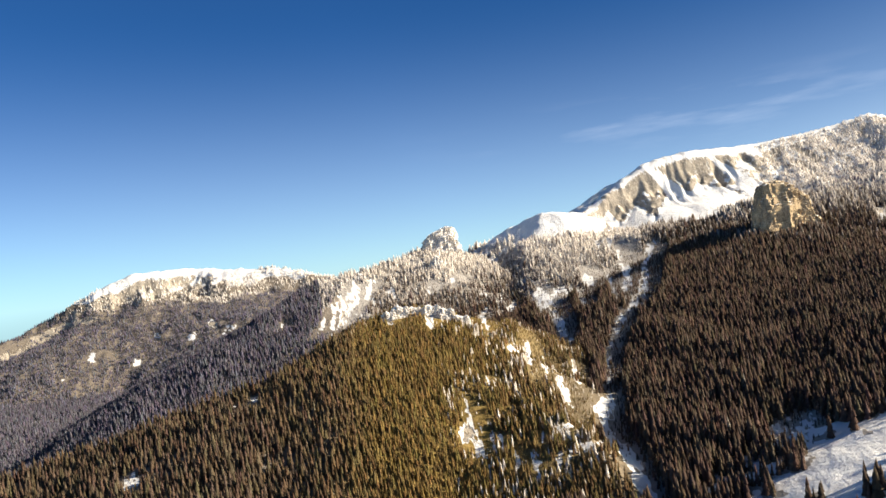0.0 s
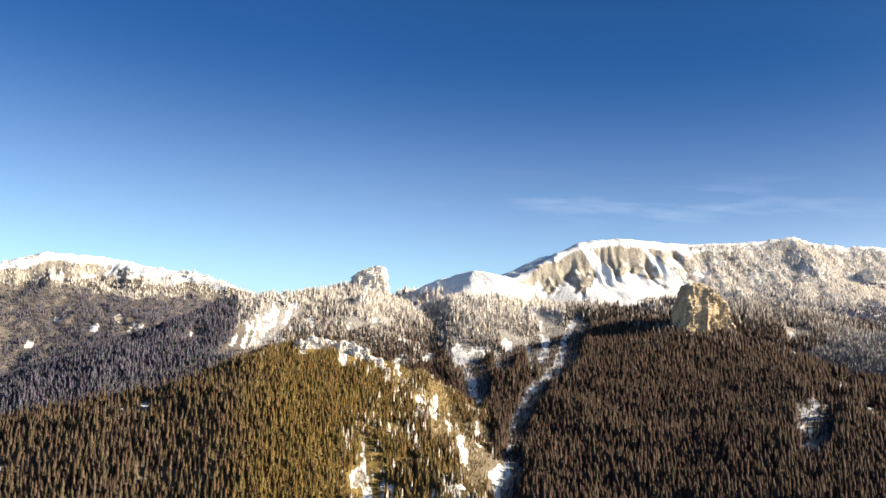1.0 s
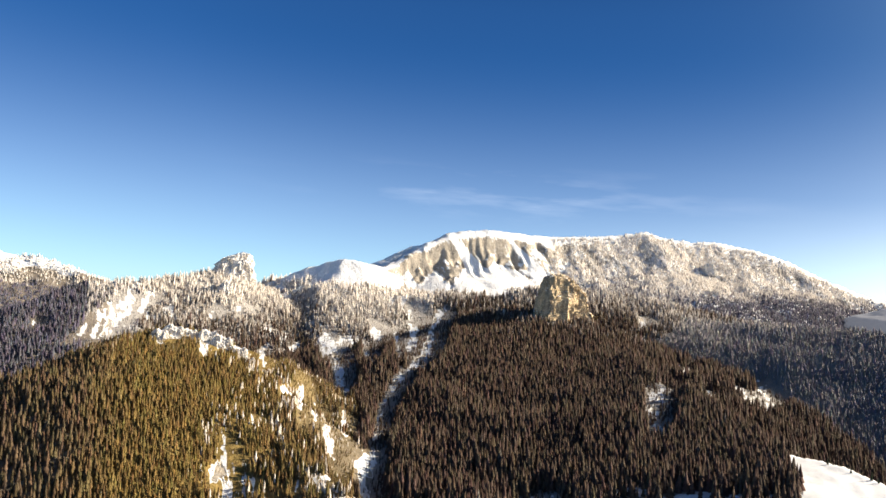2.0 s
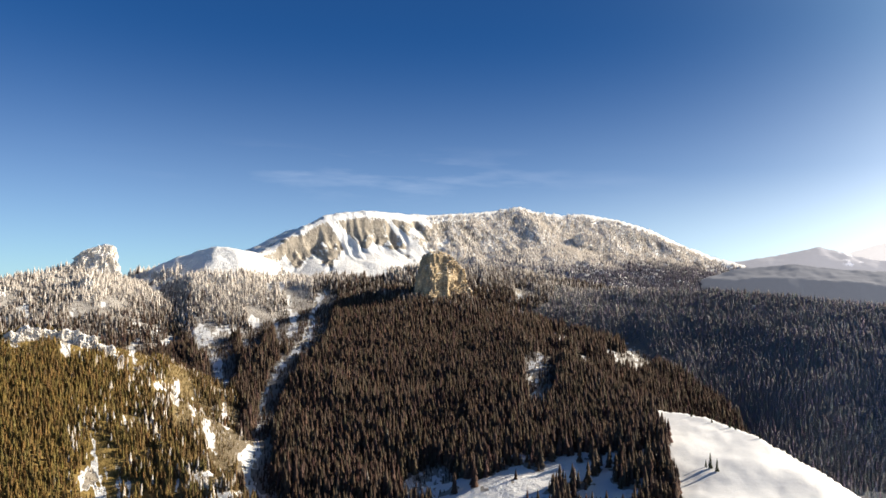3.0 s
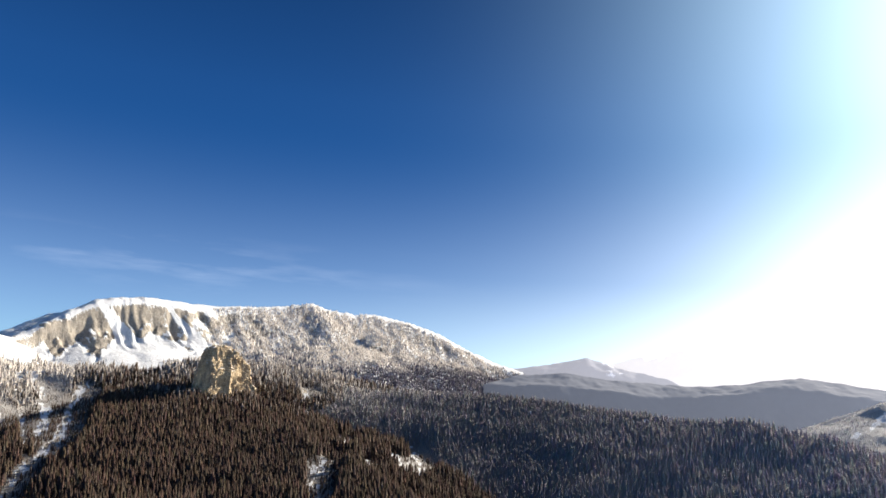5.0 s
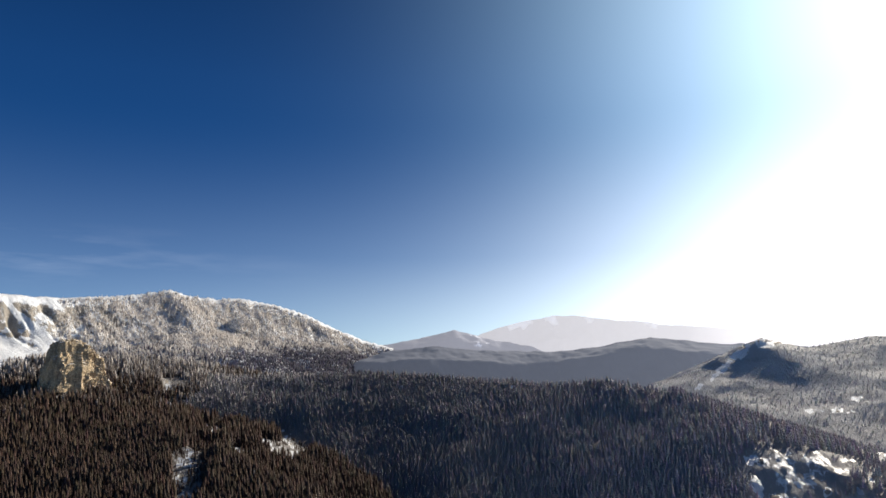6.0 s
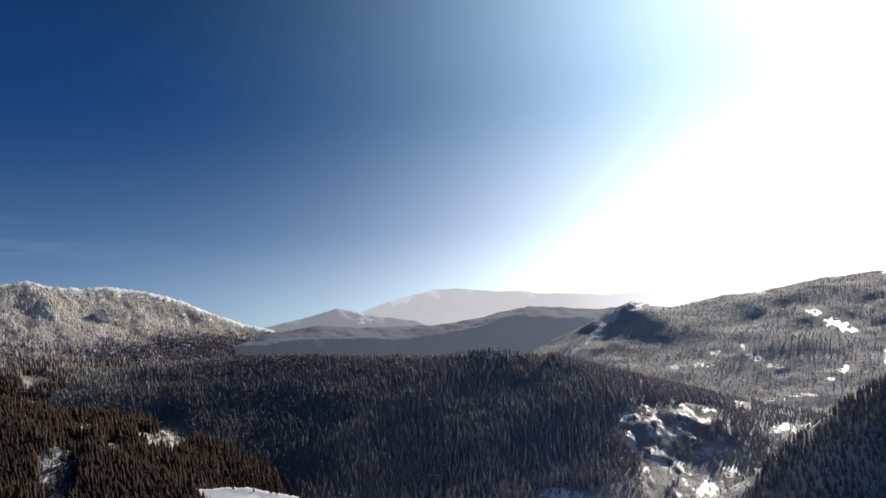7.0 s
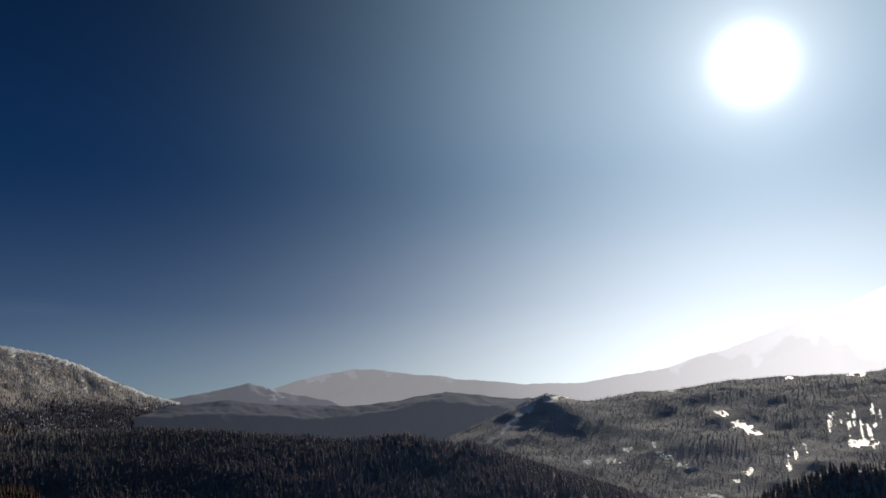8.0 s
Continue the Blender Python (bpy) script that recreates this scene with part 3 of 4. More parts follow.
# the gully between the streaked slope and the dark one
# open scars of snow and scree: on the streaked slope and down the gully
for row in ((7.9, -3.6, 0.9, 0.55, -0.1), (8.5, -5.3, 0.45, 1.5, -0.35), (7.5, -4.4, 0.25, 0.8, -0.1), (5.95, -8.0, 0.26, 1.4, -0.15), (8.5, -11.3, 0.36, 1.5, -0.5), (9.5, -9.8, 0.22, 0.9, -0.2),
            (14.2, -2.6, 0.4, 1.5, -0.1, 0.8), (11.3, -2.6, 0.32, 0.9, -0.3), (13.0, -3.2, 0.22, 1.0, -0.2, 0.8), (10.6, -4.2, 0.2, 0.8, -0.2, 0.7), (7.2, -9.2, 0.22, 0.7, -0.2), (3.0, -5.4, 0.3, 0.7, -0.1, 0.7),
            (15.9, -1.3, 0.35, 0.8, 0.4), (15.4, -3.1, 0.36, 1.3, 0.3), (14.3, -4.9, 0.32, 0.8, 0.6), (13.2, -6.4, 0.3, 1.0, 0.4), (12.4, -8.0, 0.24, 0.9, 0.25), (12.0, -9.6, 0.2, 1.0, 0.1),
            (11.7, -12.2, 0.28, 1.1, 0.0), (11.1, -13.6, 0.3, 0.8, -0.4), (12.6, -16.2, 0.45, 2.2, -1.1)):
    scar(*row)
# bright strands under the tower ridge
for row in ((-7.9, -2.9, 0.22, 1.3, 0.4), (-8.6, -3.2, 0.2, 1.1, 0.4), (-9.5, -3.6, 0.25, 0.9, 0.5), (-6.8, -2.1, 0.22, 0.9, 0.3), (-7.3, -2.8, 0.2, 0.9, 0.4), (-10.3, -4.4, 0.15, 0.5, 0.2),
            (-5.6, -1.4, 0.15, 0.6, 0.2), (-1.0, -1.9, 0.25, 0.6, 0.1, 0.8), (0.9, -1.5, 0.2, 0.5, 0.1, 0.8)):
    scar(*row)
# the scree on top of the near spur, the flecks on its east side and along its crest
for row in ((-2.9, -3.4, 0.9, 0.35), (-1.4, -4.4, 0.25, 0.8), (0.6, -3.9, 1.1, 0.5), (-0.3, -3.8, 0.7, 0.4), (-4.4, -4.2, 0.2, 0.4), (1.6, -4.9, 0.3, 0.5, 0.0, 0.7),
            (0.8, -12.3, 0.35, 1.2, -0.1), (0.5, -13.6, 0.7, 0.7), (1.1, -14.6, 0.3, 0.9), (8.0, -13.6, 0.6, 0.35, -0.2), (9.6, -15.2, 0.5, 0.5), (6.3, -14.4, 0.3, 0.4),
            (4.9, -7.2, 0.4, 0.3), (4.2, -15.5, 0.25, 0.6), (3.0, -14.0, 0.2, 0.4), (7.5, -16.0, 0.3, 0.5), (5.6, -16.3, 0.3, 0.6), (2.6, -9.6, 0.15, 0.5), (3.6, -12.0, 0.15, 0.4),
            (-24.6, -12.8, 0.5, 0.5), (-15.4, -8.7, 0.35, 0.2), (-16.8, -8.9, 0.25, 0.2)):
    scar(*row, ridges=("near_spur",))
# glades in the hazy woods under the far range
for row in ((-25.7, -3.7, 0.3, 0.4), (-19.1, -3.4, 0.35, 0.25), (-16.3, -3.2, 0.7, 0.4), (-17.4, -2.6, 0.3, 0.3), (-27.6, -5.0, 0.5, 0.15), (-21.4, -3.0, 0.25, 0.2), (-12.6, -3.4, 0.2, 0.4), (-22.8, -4.6, 0.25, 0.2)):
    scar(*row, ridges=("far_snow_range", "tower_ridge"))
# clearings in the dark slope
for row in ((34.6, -3.45, 0.4, 0.35, -0.2), (32.7, -6.6, 0.5, 1.2, -0.2), (33.3, -5.0, 0.36, 0.6, 0.3), (33.1, -5.8, 0.6, 0.4), (31.5, -0.1, 0.3, 0.45), (38.6, -4.55, 0.6, 0.28, -0.3),
            (40.2, -4.7, 0.45, 0.9, -0.2), (39.6, -4.9, 0.7, 0.3), (36.5, -5.2, 0.25, 0.35, -0.15), (25.2, -14.4, 0.7, 0.9), (23.5, -14.9, 0.4, 0.8), (37.2, -3.2, 0.15, 0.2)):
    scar(*row)
for spot_row in ((48.5, 2240, 8, 14), (57.0, 2060, 7, 14), (69.1, 1790, 8, 14)):
    clearing(*spot_row)
# snow below the meadow
for spot_row in ((35.5, 990, 75, 45), (32.0, 930, 50, 45), (27.5, 870, 120, 90), (38.5, 900, 40, 45), (24.5, 800, 90, 90), (29.5, 930, 50, 60)):
    clearing(*spot_row)
# the felled hillside, its tracks, the valley floor and the clearings beyond
VALLEY = ("valley_hill", "snow_hill", "valley_knoll", "near_dark_hill", "plateau_ridge")
for row in ((75.4, -6.1, 1.9, 0.8, 0.0, 0.54), (77.2, -5.9, 1.5, 0.6, 0.0, 0.54), (76.2, -7.2, 1.8, 0.7, 0.0, 0.54), (78.6, -6.4, 1.0, 0.5, 0.0, 0.5), (73.4, -6.0, 0.6, 0.35), (78.9, -5.9, 0.7, 0.15),
            (73.6, -7.6, 0.4, 0.9, -0.5), (75.2, -8.6, 1.0, 0.45, -0.9), (76.6, -9.4, 0.9, 0.4, -0.6), (77.4, -9.9, 0.5, 0.6), (74.5, -10.4, 0.25, 1.1, 0.1), (76.0, -10.0, 0.3, 0.5),
            (79.0, -8.7, 0.7, 0.45, 0.3, 0.8), (79.8, -7.9, 0.3, 0.2), (78.0, -7.9, 0.3, 0.2), (80.6, -7.0, 0.25, 0.15), (81.6, -7.9, 0.25, 0.15),
            (84.4, -7.2, 0.9, 0.35, 0.7), (78.6, -11.1, 1.9, 0.9, 1.0), (80.0, -10.2, 0.6, 0.5, 0.3), (68.6, -11.6, 1.9, 0.6, -0.4), (66.9, -11.2, 0.6, 0.3),
            (83.6, -5.3, 0.9, 0.12), (85.8, -5.1, 0.8, 0.15), (81.8, -5.5, 0.7, 0.1), (87.4, -4.2, 0.4, 0.25, 0.4), (88.4, -3.5, 0.3, 0.3, 0.3)):
    scar(*row, ridges=VALLEY)
# the bald crest of the valley hill, and the clearings on it
for row in ((75.9, 2.0, 1.7, 0.28, 0.1), (75.0, 2.1, 0.7, 0.4), (73.6, 1.35, 0.5, 0.6, 0.75), (72.4, 0.35, 0.35, 0.55, 0.6), (71.4, -0.5, 0.28, 0.5, 0.55), (70.6, -1.0, 0.2, 0.3, 0.3),
            (83.2, -2.5, 0.5, 0.35, -0.4), (84.3, -3.2, 0.5, 0.3, -0.4), (82.2, -1.6, 0.3, 0.2, -0.2), (78.6, -2.7, 1.4, 0.16, 0.0, 0.7), (80.4, -1.9, 0.5, 0.2, 0.4, 0.7),
            (87.2, 0.5, 0.5, 0.35, -0.4), (88.3, -0.3, 0.6, 0.35, -0.5), (89.1, -0.9, 0.4, 0.2, -0.2), (91.0, -3.0, 0.15, 0.6), (92.2, -1.9, 0.15, 0.5), (91.6, -2.4, 0.12, 0.5),
            (92.0, 2.75, 0.8, 0.1), (96.0, 2.75, 0.5, 0.12), (84.0, 2.2, 0.5, 0.08), (68.9, -2.2, 0.12, 0.08)):
    scar(*row, ridges=VALLEY)
# steep white runs on the hill behind the dark one
for k in range(9):
    scar(93.9 + 0.38 * k, -0.6 + 0.25 * ((k * 5) % 3), 0.10, 0.75, 0.05, ridges=VALLEY)
scar(95.8, -1.7, 0.9, 0.25, 0.3, ridges=VALLEY)
scar(93.2, -6.9, 0.4, 0.35, -0.3, ridges=VALLEY)
scar(94.6, -8.6, 0.15, 0.9, ridges=VALLEY)
# the foot of the gully and the snowfield below the meadow
belt([(245, 1240), (232, 1140), (226, 1000), (226, 900)], 9, 1.0, 6.0, 15.0)
for spot_row in ((27.8, 900, 72, 100), (24.6, 875, 45, 32), (20.6, 922, 26, 16), (26.2, 950, 20, 30)):
    clearing(*spot_row, 0, 1.0, 0.88)
# the forest floor is pale with thin snow and with haze put into its colour
VALLEY_WOODS = is_ridge("valley_hill", "snow_hill", "valley_knoll", "near_dark_hill") | ((GW == -1) & (GB > 70))
# the plateau floor is painted paler toward the sun's bearing, as haze
SNOW_HAZE = np.where(VALLEY_WOODS, 1.0 + 0.4 * fbm(GX, GY, 60, 4), np.where(is_ridge("plateau_ridge"), np.interp(GB, [44, 60, 74], [0.25, 0.4, 0.6]), np.where((GB < -8) & ~is_ridge("near_spur"), 0.12, np.where(is_ridge("near_spur"), 0.15, np.where(is_ridge("tower_ridge") & (GB < 15), 0.6, 0.42)))))
# dry grass shows through the golden wood of the spur
STRAW = np.where(is_ridge("near_spur"), np.interp(GB + 2.5 * fbm(GX, GY, 130, 3), [-12, -6.5, 2, 7, 11], [0.0, 1.0, 1.0, 0.7, 0.3]), 0.0)
near_mix = np.clip((GR - 450) / 250, 0, 1)
SNOW_HAZE = 0.5 * (1 - near_mix) + SNOW_HAZE * near_mix
# the broad clearings are snowed in throughout
SNOW = np.where((GR < 1030) & (GB > 17) & (GB < 41), np.maximum(SNOW, FIELD), SNOW)
# the felled ground and the open runs are hummocky
GZ = GZ + np.where((GB > 73) & (GB < 82) & (GR < 1900), FIELD, 0) * (5.0 * fbm(GX, GY, 34, 3) + 2.0 * fbm(GX + 90, GY, 15, 2))


# ================= building helpers =================
def part(name, bm, material, parent=None, label=""):
    me = bpy.data.meshes.new(name)
    bm.to_mesh(me)
    bm.free()
    me.materials.append(material)
    ob = new(name, me)
    if parent:
        ob.parent = parent
    return tagged(ob, label)


def bulk_mesh(name, verts, faces, material, **values):
    """One mesh from arrays, with values on its points."""
    me = bpy.data.meshes.new(name)
    n, k = faces.shape
    me.vertices.add(len(verts))
    me.vertices.foreach_set("co", verts.astype(np.float32).ravel())
    me.loops.add(n * k)
    me.loops.foreach_set("vertex_index", faces.astype(np.int32).ravel())
    me.polygons.add(n)
    me.polygons.foreach_set("loop_start", np.arange(0, n * k, k, dtype=np.int32))
    me.update(calc_edges=True)
    for key, v in values.items():
        if v.ndim == 1:
            me.attributes.new(key, "FLOAT", "POINT").data.foreach_set("value", v.astype(np.float32))
        else:
            me.attributes.new(key, "FLOAT_COLOR", "POINT").data.foreach_set("color", v.astype(np.float32).ravel())
    me.materials.append(material)
    return new(name, me)


# ================= ground =================
# far below the camera the snow and rock marks are cleared
SNOW, ROCK = np.where(GR < 450, 0.0, SNOW), np.where(GR < 450, 0.0, ROCK)
na, nr = GX.shape
ids = np.arange(na * nr).reshape(na, nr)
nxt = np.roll(ids, -1, axis=0)
quads = np.stack([ids[:, :-1], nxt[:, :-1], nxt[:, 1:], ids[:, 1:]], -1).reshape(-1, 4)[:, ::-1]
ground = bulk_mesh("ground", np.stack([GX, GY, GZ], -1).reshape(-1, 3), quads, GROUND, snow=SNOW.ravel(), rock=ROCK.ravel(), dusted=SNOW_HAZE.ravel(), straw=STRAW.ravel(), meadow=np.where(meadow, 1.0, 0.0).ravel())
ground.data.polygons.foreach_set("use_smooth", np.ones(len(quads), bool))
tagged(ground, "snowy winter mountain land with wooded ridges and valleys", "terrain", kind="structure")

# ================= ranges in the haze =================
# haze is painted into base colour and emission, a little more on snow
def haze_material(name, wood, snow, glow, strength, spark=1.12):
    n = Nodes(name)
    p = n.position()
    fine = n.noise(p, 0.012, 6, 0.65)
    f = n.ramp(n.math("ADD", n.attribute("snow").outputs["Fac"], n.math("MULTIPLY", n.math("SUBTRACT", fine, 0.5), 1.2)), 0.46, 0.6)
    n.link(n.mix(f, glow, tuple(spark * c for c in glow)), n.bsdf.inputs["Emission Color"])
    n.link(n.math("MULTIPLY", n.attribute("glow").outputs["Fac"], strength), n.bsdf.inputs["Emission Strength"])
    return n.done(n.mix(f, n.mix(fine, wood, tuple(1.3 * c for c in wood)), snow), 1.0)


def distant_range(name, key, span, depth, material, snowline, label):
    """One far range: its crest in the sky, its foot in the valley, its back falling away."""
    b = np.radians(np.arange(span[0], span[1], 0.12))
    r = np.linspace(depth[0], depth[1], 80)
    a, r = np.meshgrid(b, r, indexing="ij")
    x, y = r * np.sin(a), r * np.cos(a)
    z, _ = land(x, y, {key: BEYOND[key]}, 150)
    z = z + 10 * fbm(x, y, 170, 5) + 5 * fbm(x, y, 50, 3)
    k, m = x.shape
    i = np.arange(k * m).reshape(k, m)
    f = np.stack([i[:-1, :-1], i[1:, :-1], i[1:, 1:], i[:-1, 1:]], -1).reshape(-1, 4)[:, ::-1]
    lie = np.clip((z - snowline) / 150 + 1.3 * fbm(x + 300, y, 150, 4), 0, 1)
    # the emission rises toward the sun's bearing, imitating sunlit haze
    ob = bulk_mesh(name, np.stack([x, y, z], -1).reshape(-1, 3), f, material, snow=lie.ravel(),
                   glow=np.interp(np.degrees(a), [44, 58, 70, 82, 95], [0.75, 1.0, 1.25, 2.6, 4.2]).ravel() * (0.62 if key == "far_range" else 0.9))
    ob.data.polygons.foreach_set("use_smooth", np.ones(len(f), bool))
    return tagged(ob, label, "mountains", kind="structure")


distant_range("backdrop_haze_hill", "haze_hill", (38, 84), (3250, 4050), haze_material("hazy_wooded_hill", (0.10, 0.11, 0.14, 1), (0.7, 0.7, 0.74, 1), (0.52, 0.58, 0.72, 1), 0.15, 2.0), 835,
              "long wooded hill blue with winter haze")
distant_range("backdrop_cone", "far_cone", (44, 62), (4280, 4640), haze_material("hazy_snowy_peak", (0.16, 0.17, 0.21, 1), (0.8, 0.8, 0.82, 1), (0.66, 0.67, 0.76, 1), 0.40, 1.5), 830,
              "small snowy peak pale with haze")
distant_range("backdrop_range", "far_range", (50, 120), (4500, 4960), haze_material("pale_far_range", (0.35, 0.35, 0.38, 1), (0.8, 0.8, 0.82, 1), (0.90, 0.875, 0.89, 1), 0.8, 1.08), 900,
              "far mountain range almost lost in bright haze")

# ================= forests =================
FOREST_END = FINE[-1]
ANG = np.arctan2(GZ[:len(FINE)] - EYE, GR[:len(FINE)])
HORIZON = np.maximum.accumulate(ANG, axis=1)


def cone_tree(tiers, sides, seed):
    """A spruce of ragged tiers, 1 high and about 0.3 wide."""
    r = np.random.default_rng(seed)
    v, f = [], []
    for t in range(tiers):
        low, high = 0.04 + 0.80 * t / tiers, min(1.0, 0.04 + 0.80 * t / tiers + (1.35 if tiers > 1 else 1.2) / tiers)
        if t == tiers - 1:
            high = 1.0
        rad = 0.175 * (1 - 0.80 * t / tiers)
        base = len(v)
        for s in range(sides):
            a = 2 * math.pi * (s + 0.5 * t) / sides
            q = rad * r.uniform(0.72, 1.25)
            v.append((q * math.cos(a), q * math.sin(a), low + r.uniform(-0.03, 0.03)))
        v.append((r.uniform(-0.01, 0.01), r.uniform(-0.01, 0.01), high))
        f += [(base + s, base + (s + 1) % sides, base + sides) for s in range(sides)]
    return np.array(v), np.array(f)


def scatter(spacing):
    xs = np.arange(-3000, 4900, spacing)
    ys = np.arange(-1200, 4900, spacing)
    x, y = [g.ravel() for g in np.meshgrid(xs, ys)]
    x = x + rng.uniform(-0.5, 0.5, len(x)) * spacing
    y = y + rng.uniform(-0.5, 0.5, len(y)) * spacing
    b, r = np.degrees(np.arctan2(x, y)), np.hypot(x, y)
    keep = (b > FINE[0] + 0.5) & (b < FOREST_END - 0.5) & (r > 620) & (r < 4800)
    return x[keep], y[keep]


def grow(name, x, y, z, height, tint, frost, tiers, sides, label):
    if len(x) == 0:
        return
    kinds = [cone_tree(tiers, sides, k) for k in range(5)]
    pick = rng.integers(0, 5, len(x))
    V, F, T, Q, start = [], [], [], [], 0
    for k, (tv, tf) in enumerate(kinds):
        m = pick == k
        n = int(m.sum())
        a = rng.uniform(0, 2 * math.pi, n)
        wide = height[m] * rng.uniform(0.85, 1.25, n)
        c, s = np.cos(a)[:, None], np.sin(a)[:, None]
        vx = x[m][:, None] + (tv[:, 0] * c - tv[:, 1] * s) * wide[:, None]
        vy = y[m][:, None] + (tv[:, 0] * s + tv[:, 1] * c) * wide[:, None]
        vz = z[m][:, None] - 0.5 + tv[:, 2] * height[m][:, None]
        V.append(np.stack([vx, vy, vz], -1).reshape(-1, 3))
        F.append((tf[None] + (start + np.arange(n) * len(tv))[:, None, None]).reshape(-1, 3))
        T.append(np.repeat(tint[m], len(tv), axis=0))
        # frost settles on the tips of the boughs
        Q.append((frost[m][:, None] + 0.12 * (tv[:, 2] - 0.5)).ravel())
        start += n * len(tv)
    T = np.concatenate(T)
    ob = bulk_mesh(name, np.concatenate(V), np.concatenate(F), NEEDLES, tint=np.concatenate([T, np.ones((len(T), 1))], 1), frost=np.concatenate(Q))
    ob.data.polygons.foreach_set("use_smooth", np.ones(len(ob.data.polygons), bool))
    tagged(ob, label, "forest", kind="stuff")
    return ob


def forest():
    x, y = scatter(6.9)
    # the golden wood on the near spur stands closer
    more = scatter(6.2)
    turned, away = np.degrees(np.arctan2(*more)), np.hypot(*more)
    close = (turned > -9) & (turned < 10) & (away > 900) & (away < 1580)
    x, y = np.concatenate([x, more[0][close]]), np.concatenate([y, more[1][close]])
    r = np.hypot(x, y)
    z = grid_at(GZ, x, y)
    which = GW[np.clip(np.round((np.degrees(np.arctan2(x, y)) - FINE[0]) / STEP).astype(int), 0, len(FINE) - 1),
               np.clip(np.round(np.interp(r, RADII, np.arange(len(RADII)))).astype(int), 0, len(RADII) - 1)]
    clear = grid_at(OPEN, x, y)
    height = 25 * rng.uniform(0.5, 1.25, len(x)) * (1 + 0.3 * fbm(x, y, 90, 3))
    seen = np.arctan2(z + height * 1.3 - EYE, r) > grid_at(HORIZON, x, y) - radians(0.1)
    thin = np.where(which == NAMES.index("great_mountain"), 0.85, np.clip(1.25 - r / 4200, 0.30, 1.0) * np.where(np.isin(which, [NAMES.index("valley_hill"), NAMES.index("snow_hill")]), 0.42, 1.0))
    bare = np.clip(clear + 0.25 * fbm(x, y, 30, 3), 0, 1)
    turn = np.degrees(np.arctan2(x, y))
    felled = (turn > 73.3) & (turn < 81.5) & (r > 1370) & (r < 1860) & (grid_at(FIELD, x, y) > 0.3) & (rng.random(len(x)) < 0.4)
    height = np.where(felled, height * 0.22, height)
    # a few low trees stand in the scars
    scattered = (grid_at(LOW, x, y) > 0.6) & (rng.random(len(x)) < np.interp(turn, [10, 12], [0.3, 0.14]))
    height = np.where(scattered & (bare > 0.3), height * 0.8, height)
    bare = np.where(felled | scattered, 0, bare)
    keep = seen & (rng.random(len(x)) < thin) & (rng.random(len(x)) * 0.8 > bare) & ((grid_at(FIELD, x, y) < 0.35) | felled | scattered)
    x, y, z, r, which, height = x[keep], y[keep], z[keep], r[keep], which[keep], height[keep]
    height = height * np.interp(r, [1500, 4500], [1.0, 1.15]) * (1 - 0.66 * grid_at(LOW, x, y))
    height = np.where(which == NAMES.index("great_mountain"), height * 0.58, np.where(which == NAMES.index("far_snow_range"), height * 0.75, height))
    clump = np.hypot(x - 1950 * math.sin(radians(63.5)), y - 1950 * math.cos(radians(63.5))) < 45
    height = np.where(clump, height * 0.9, height)
    b = np.degrees(np.arctan2(x, y))
    hill, knoll = np.isin(which, [NAMES.index("valley_hill"), NAMES.index("snow_hill")]), (which == NAMES.index("valley_knoll")) | ((which == -1) & (b > 70))
    height = np.where(hill, height * 0.28, np.where(knoll, height * 0.45, np.where(which == NAMES.index("near_dark_hill"), height * 0.5, height)))
    height = np.where((which == NAMES.index("plateau_ridge")) & ~clump, height * 0.62, height)
    wisp = 45 * fbm(x, y, 150, 4)
    low = np.interp(b, [-12, -10, 14, 18, 30, 38], [400, 420, 420, 500, 465, 480])
    span = np.interp(b, [-12, -10, 14, 18, 40], [240, 330, 330, 300, 300])
    frost = np.clip((z + wisp - low) / span, 0, np.interp(b, [-12, -10], [0.9, 0.58])) * np.interp(b, [-29, -26, 40, 52], [0, 1, 1, 0])
    gully = np.interp(r, [1000, 1250, 1500, 1750, 2030, 2400], [12.5, 10.3, 10.9, 11.6, 14.4, 15.6])
    hoar = (which == NAMES.index("tower_ridge")) & (b < gully) & (b > -9.5)
    frost = np.where(hoar, np.clip(0.22 + (z + wisp - 420) / 360, 0.10, 0.72), frost)
    high = np.isin(which, [NAMES.index("great_mountain"), NAMES.index("bluff")])
    line = np.interp(b, [11, 15, 22, 29, 36, 46], [530, 590, 640, 690, 715, 735])
    frost = np.where(high, np.clip(0.55 + (z + wisp - line) / 130, 0.2, 1.1) - 0.45 * (rng.random(len(x)) < 0.22), frost)
    frost = np.where(which == NAMES.index("far_snow_range"), np.clip(0.5 + (z + 1.6 * wisp - 535) / 75, 0, 1.0), frost)
    frost = np.where((which != NAMES.index("far_snow_range")) & (b < -9.5), np.clip((z + wisp - 560) / 160, 0, 0.3), frost)
    east = (which == NAMES.index("near_spur")) & (b > -1) & (b < 11) & (rng.random(len(x)) < 0.03 + 0.8 * np.clip(fbm(x, y, 45, 3) - 0.06, 0, 1))
    frost = np.where(east, 0.75, frost) + rng.normal(0, 0.11, len(x))
    slope = (which == NAMES.index("dark_spur")) | ((which == NAMES.index("tower_ridge")) & (b > gully) & (r < 2150))
    west = np.isin(which, [NAMES.index("tower_ridge"), NAMES.index("far_snow_range"), -1]) & (b < -9.5)
    height = np.where(west, height * 0.78, height)
    height = np.where(hoar, height * 0.78, np.where(slope, height * 1.15, np.where(which == NAMES.index("near_spur"), height * 0.9, height)))
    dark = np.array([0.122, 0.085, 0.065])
    # the next four tints are lightened and greyed to stand in for haze
    haze_grey = np.array([0.310, 0.300, 0.322])
    haze_black = np.array([0.32, 0.30, 0.30])
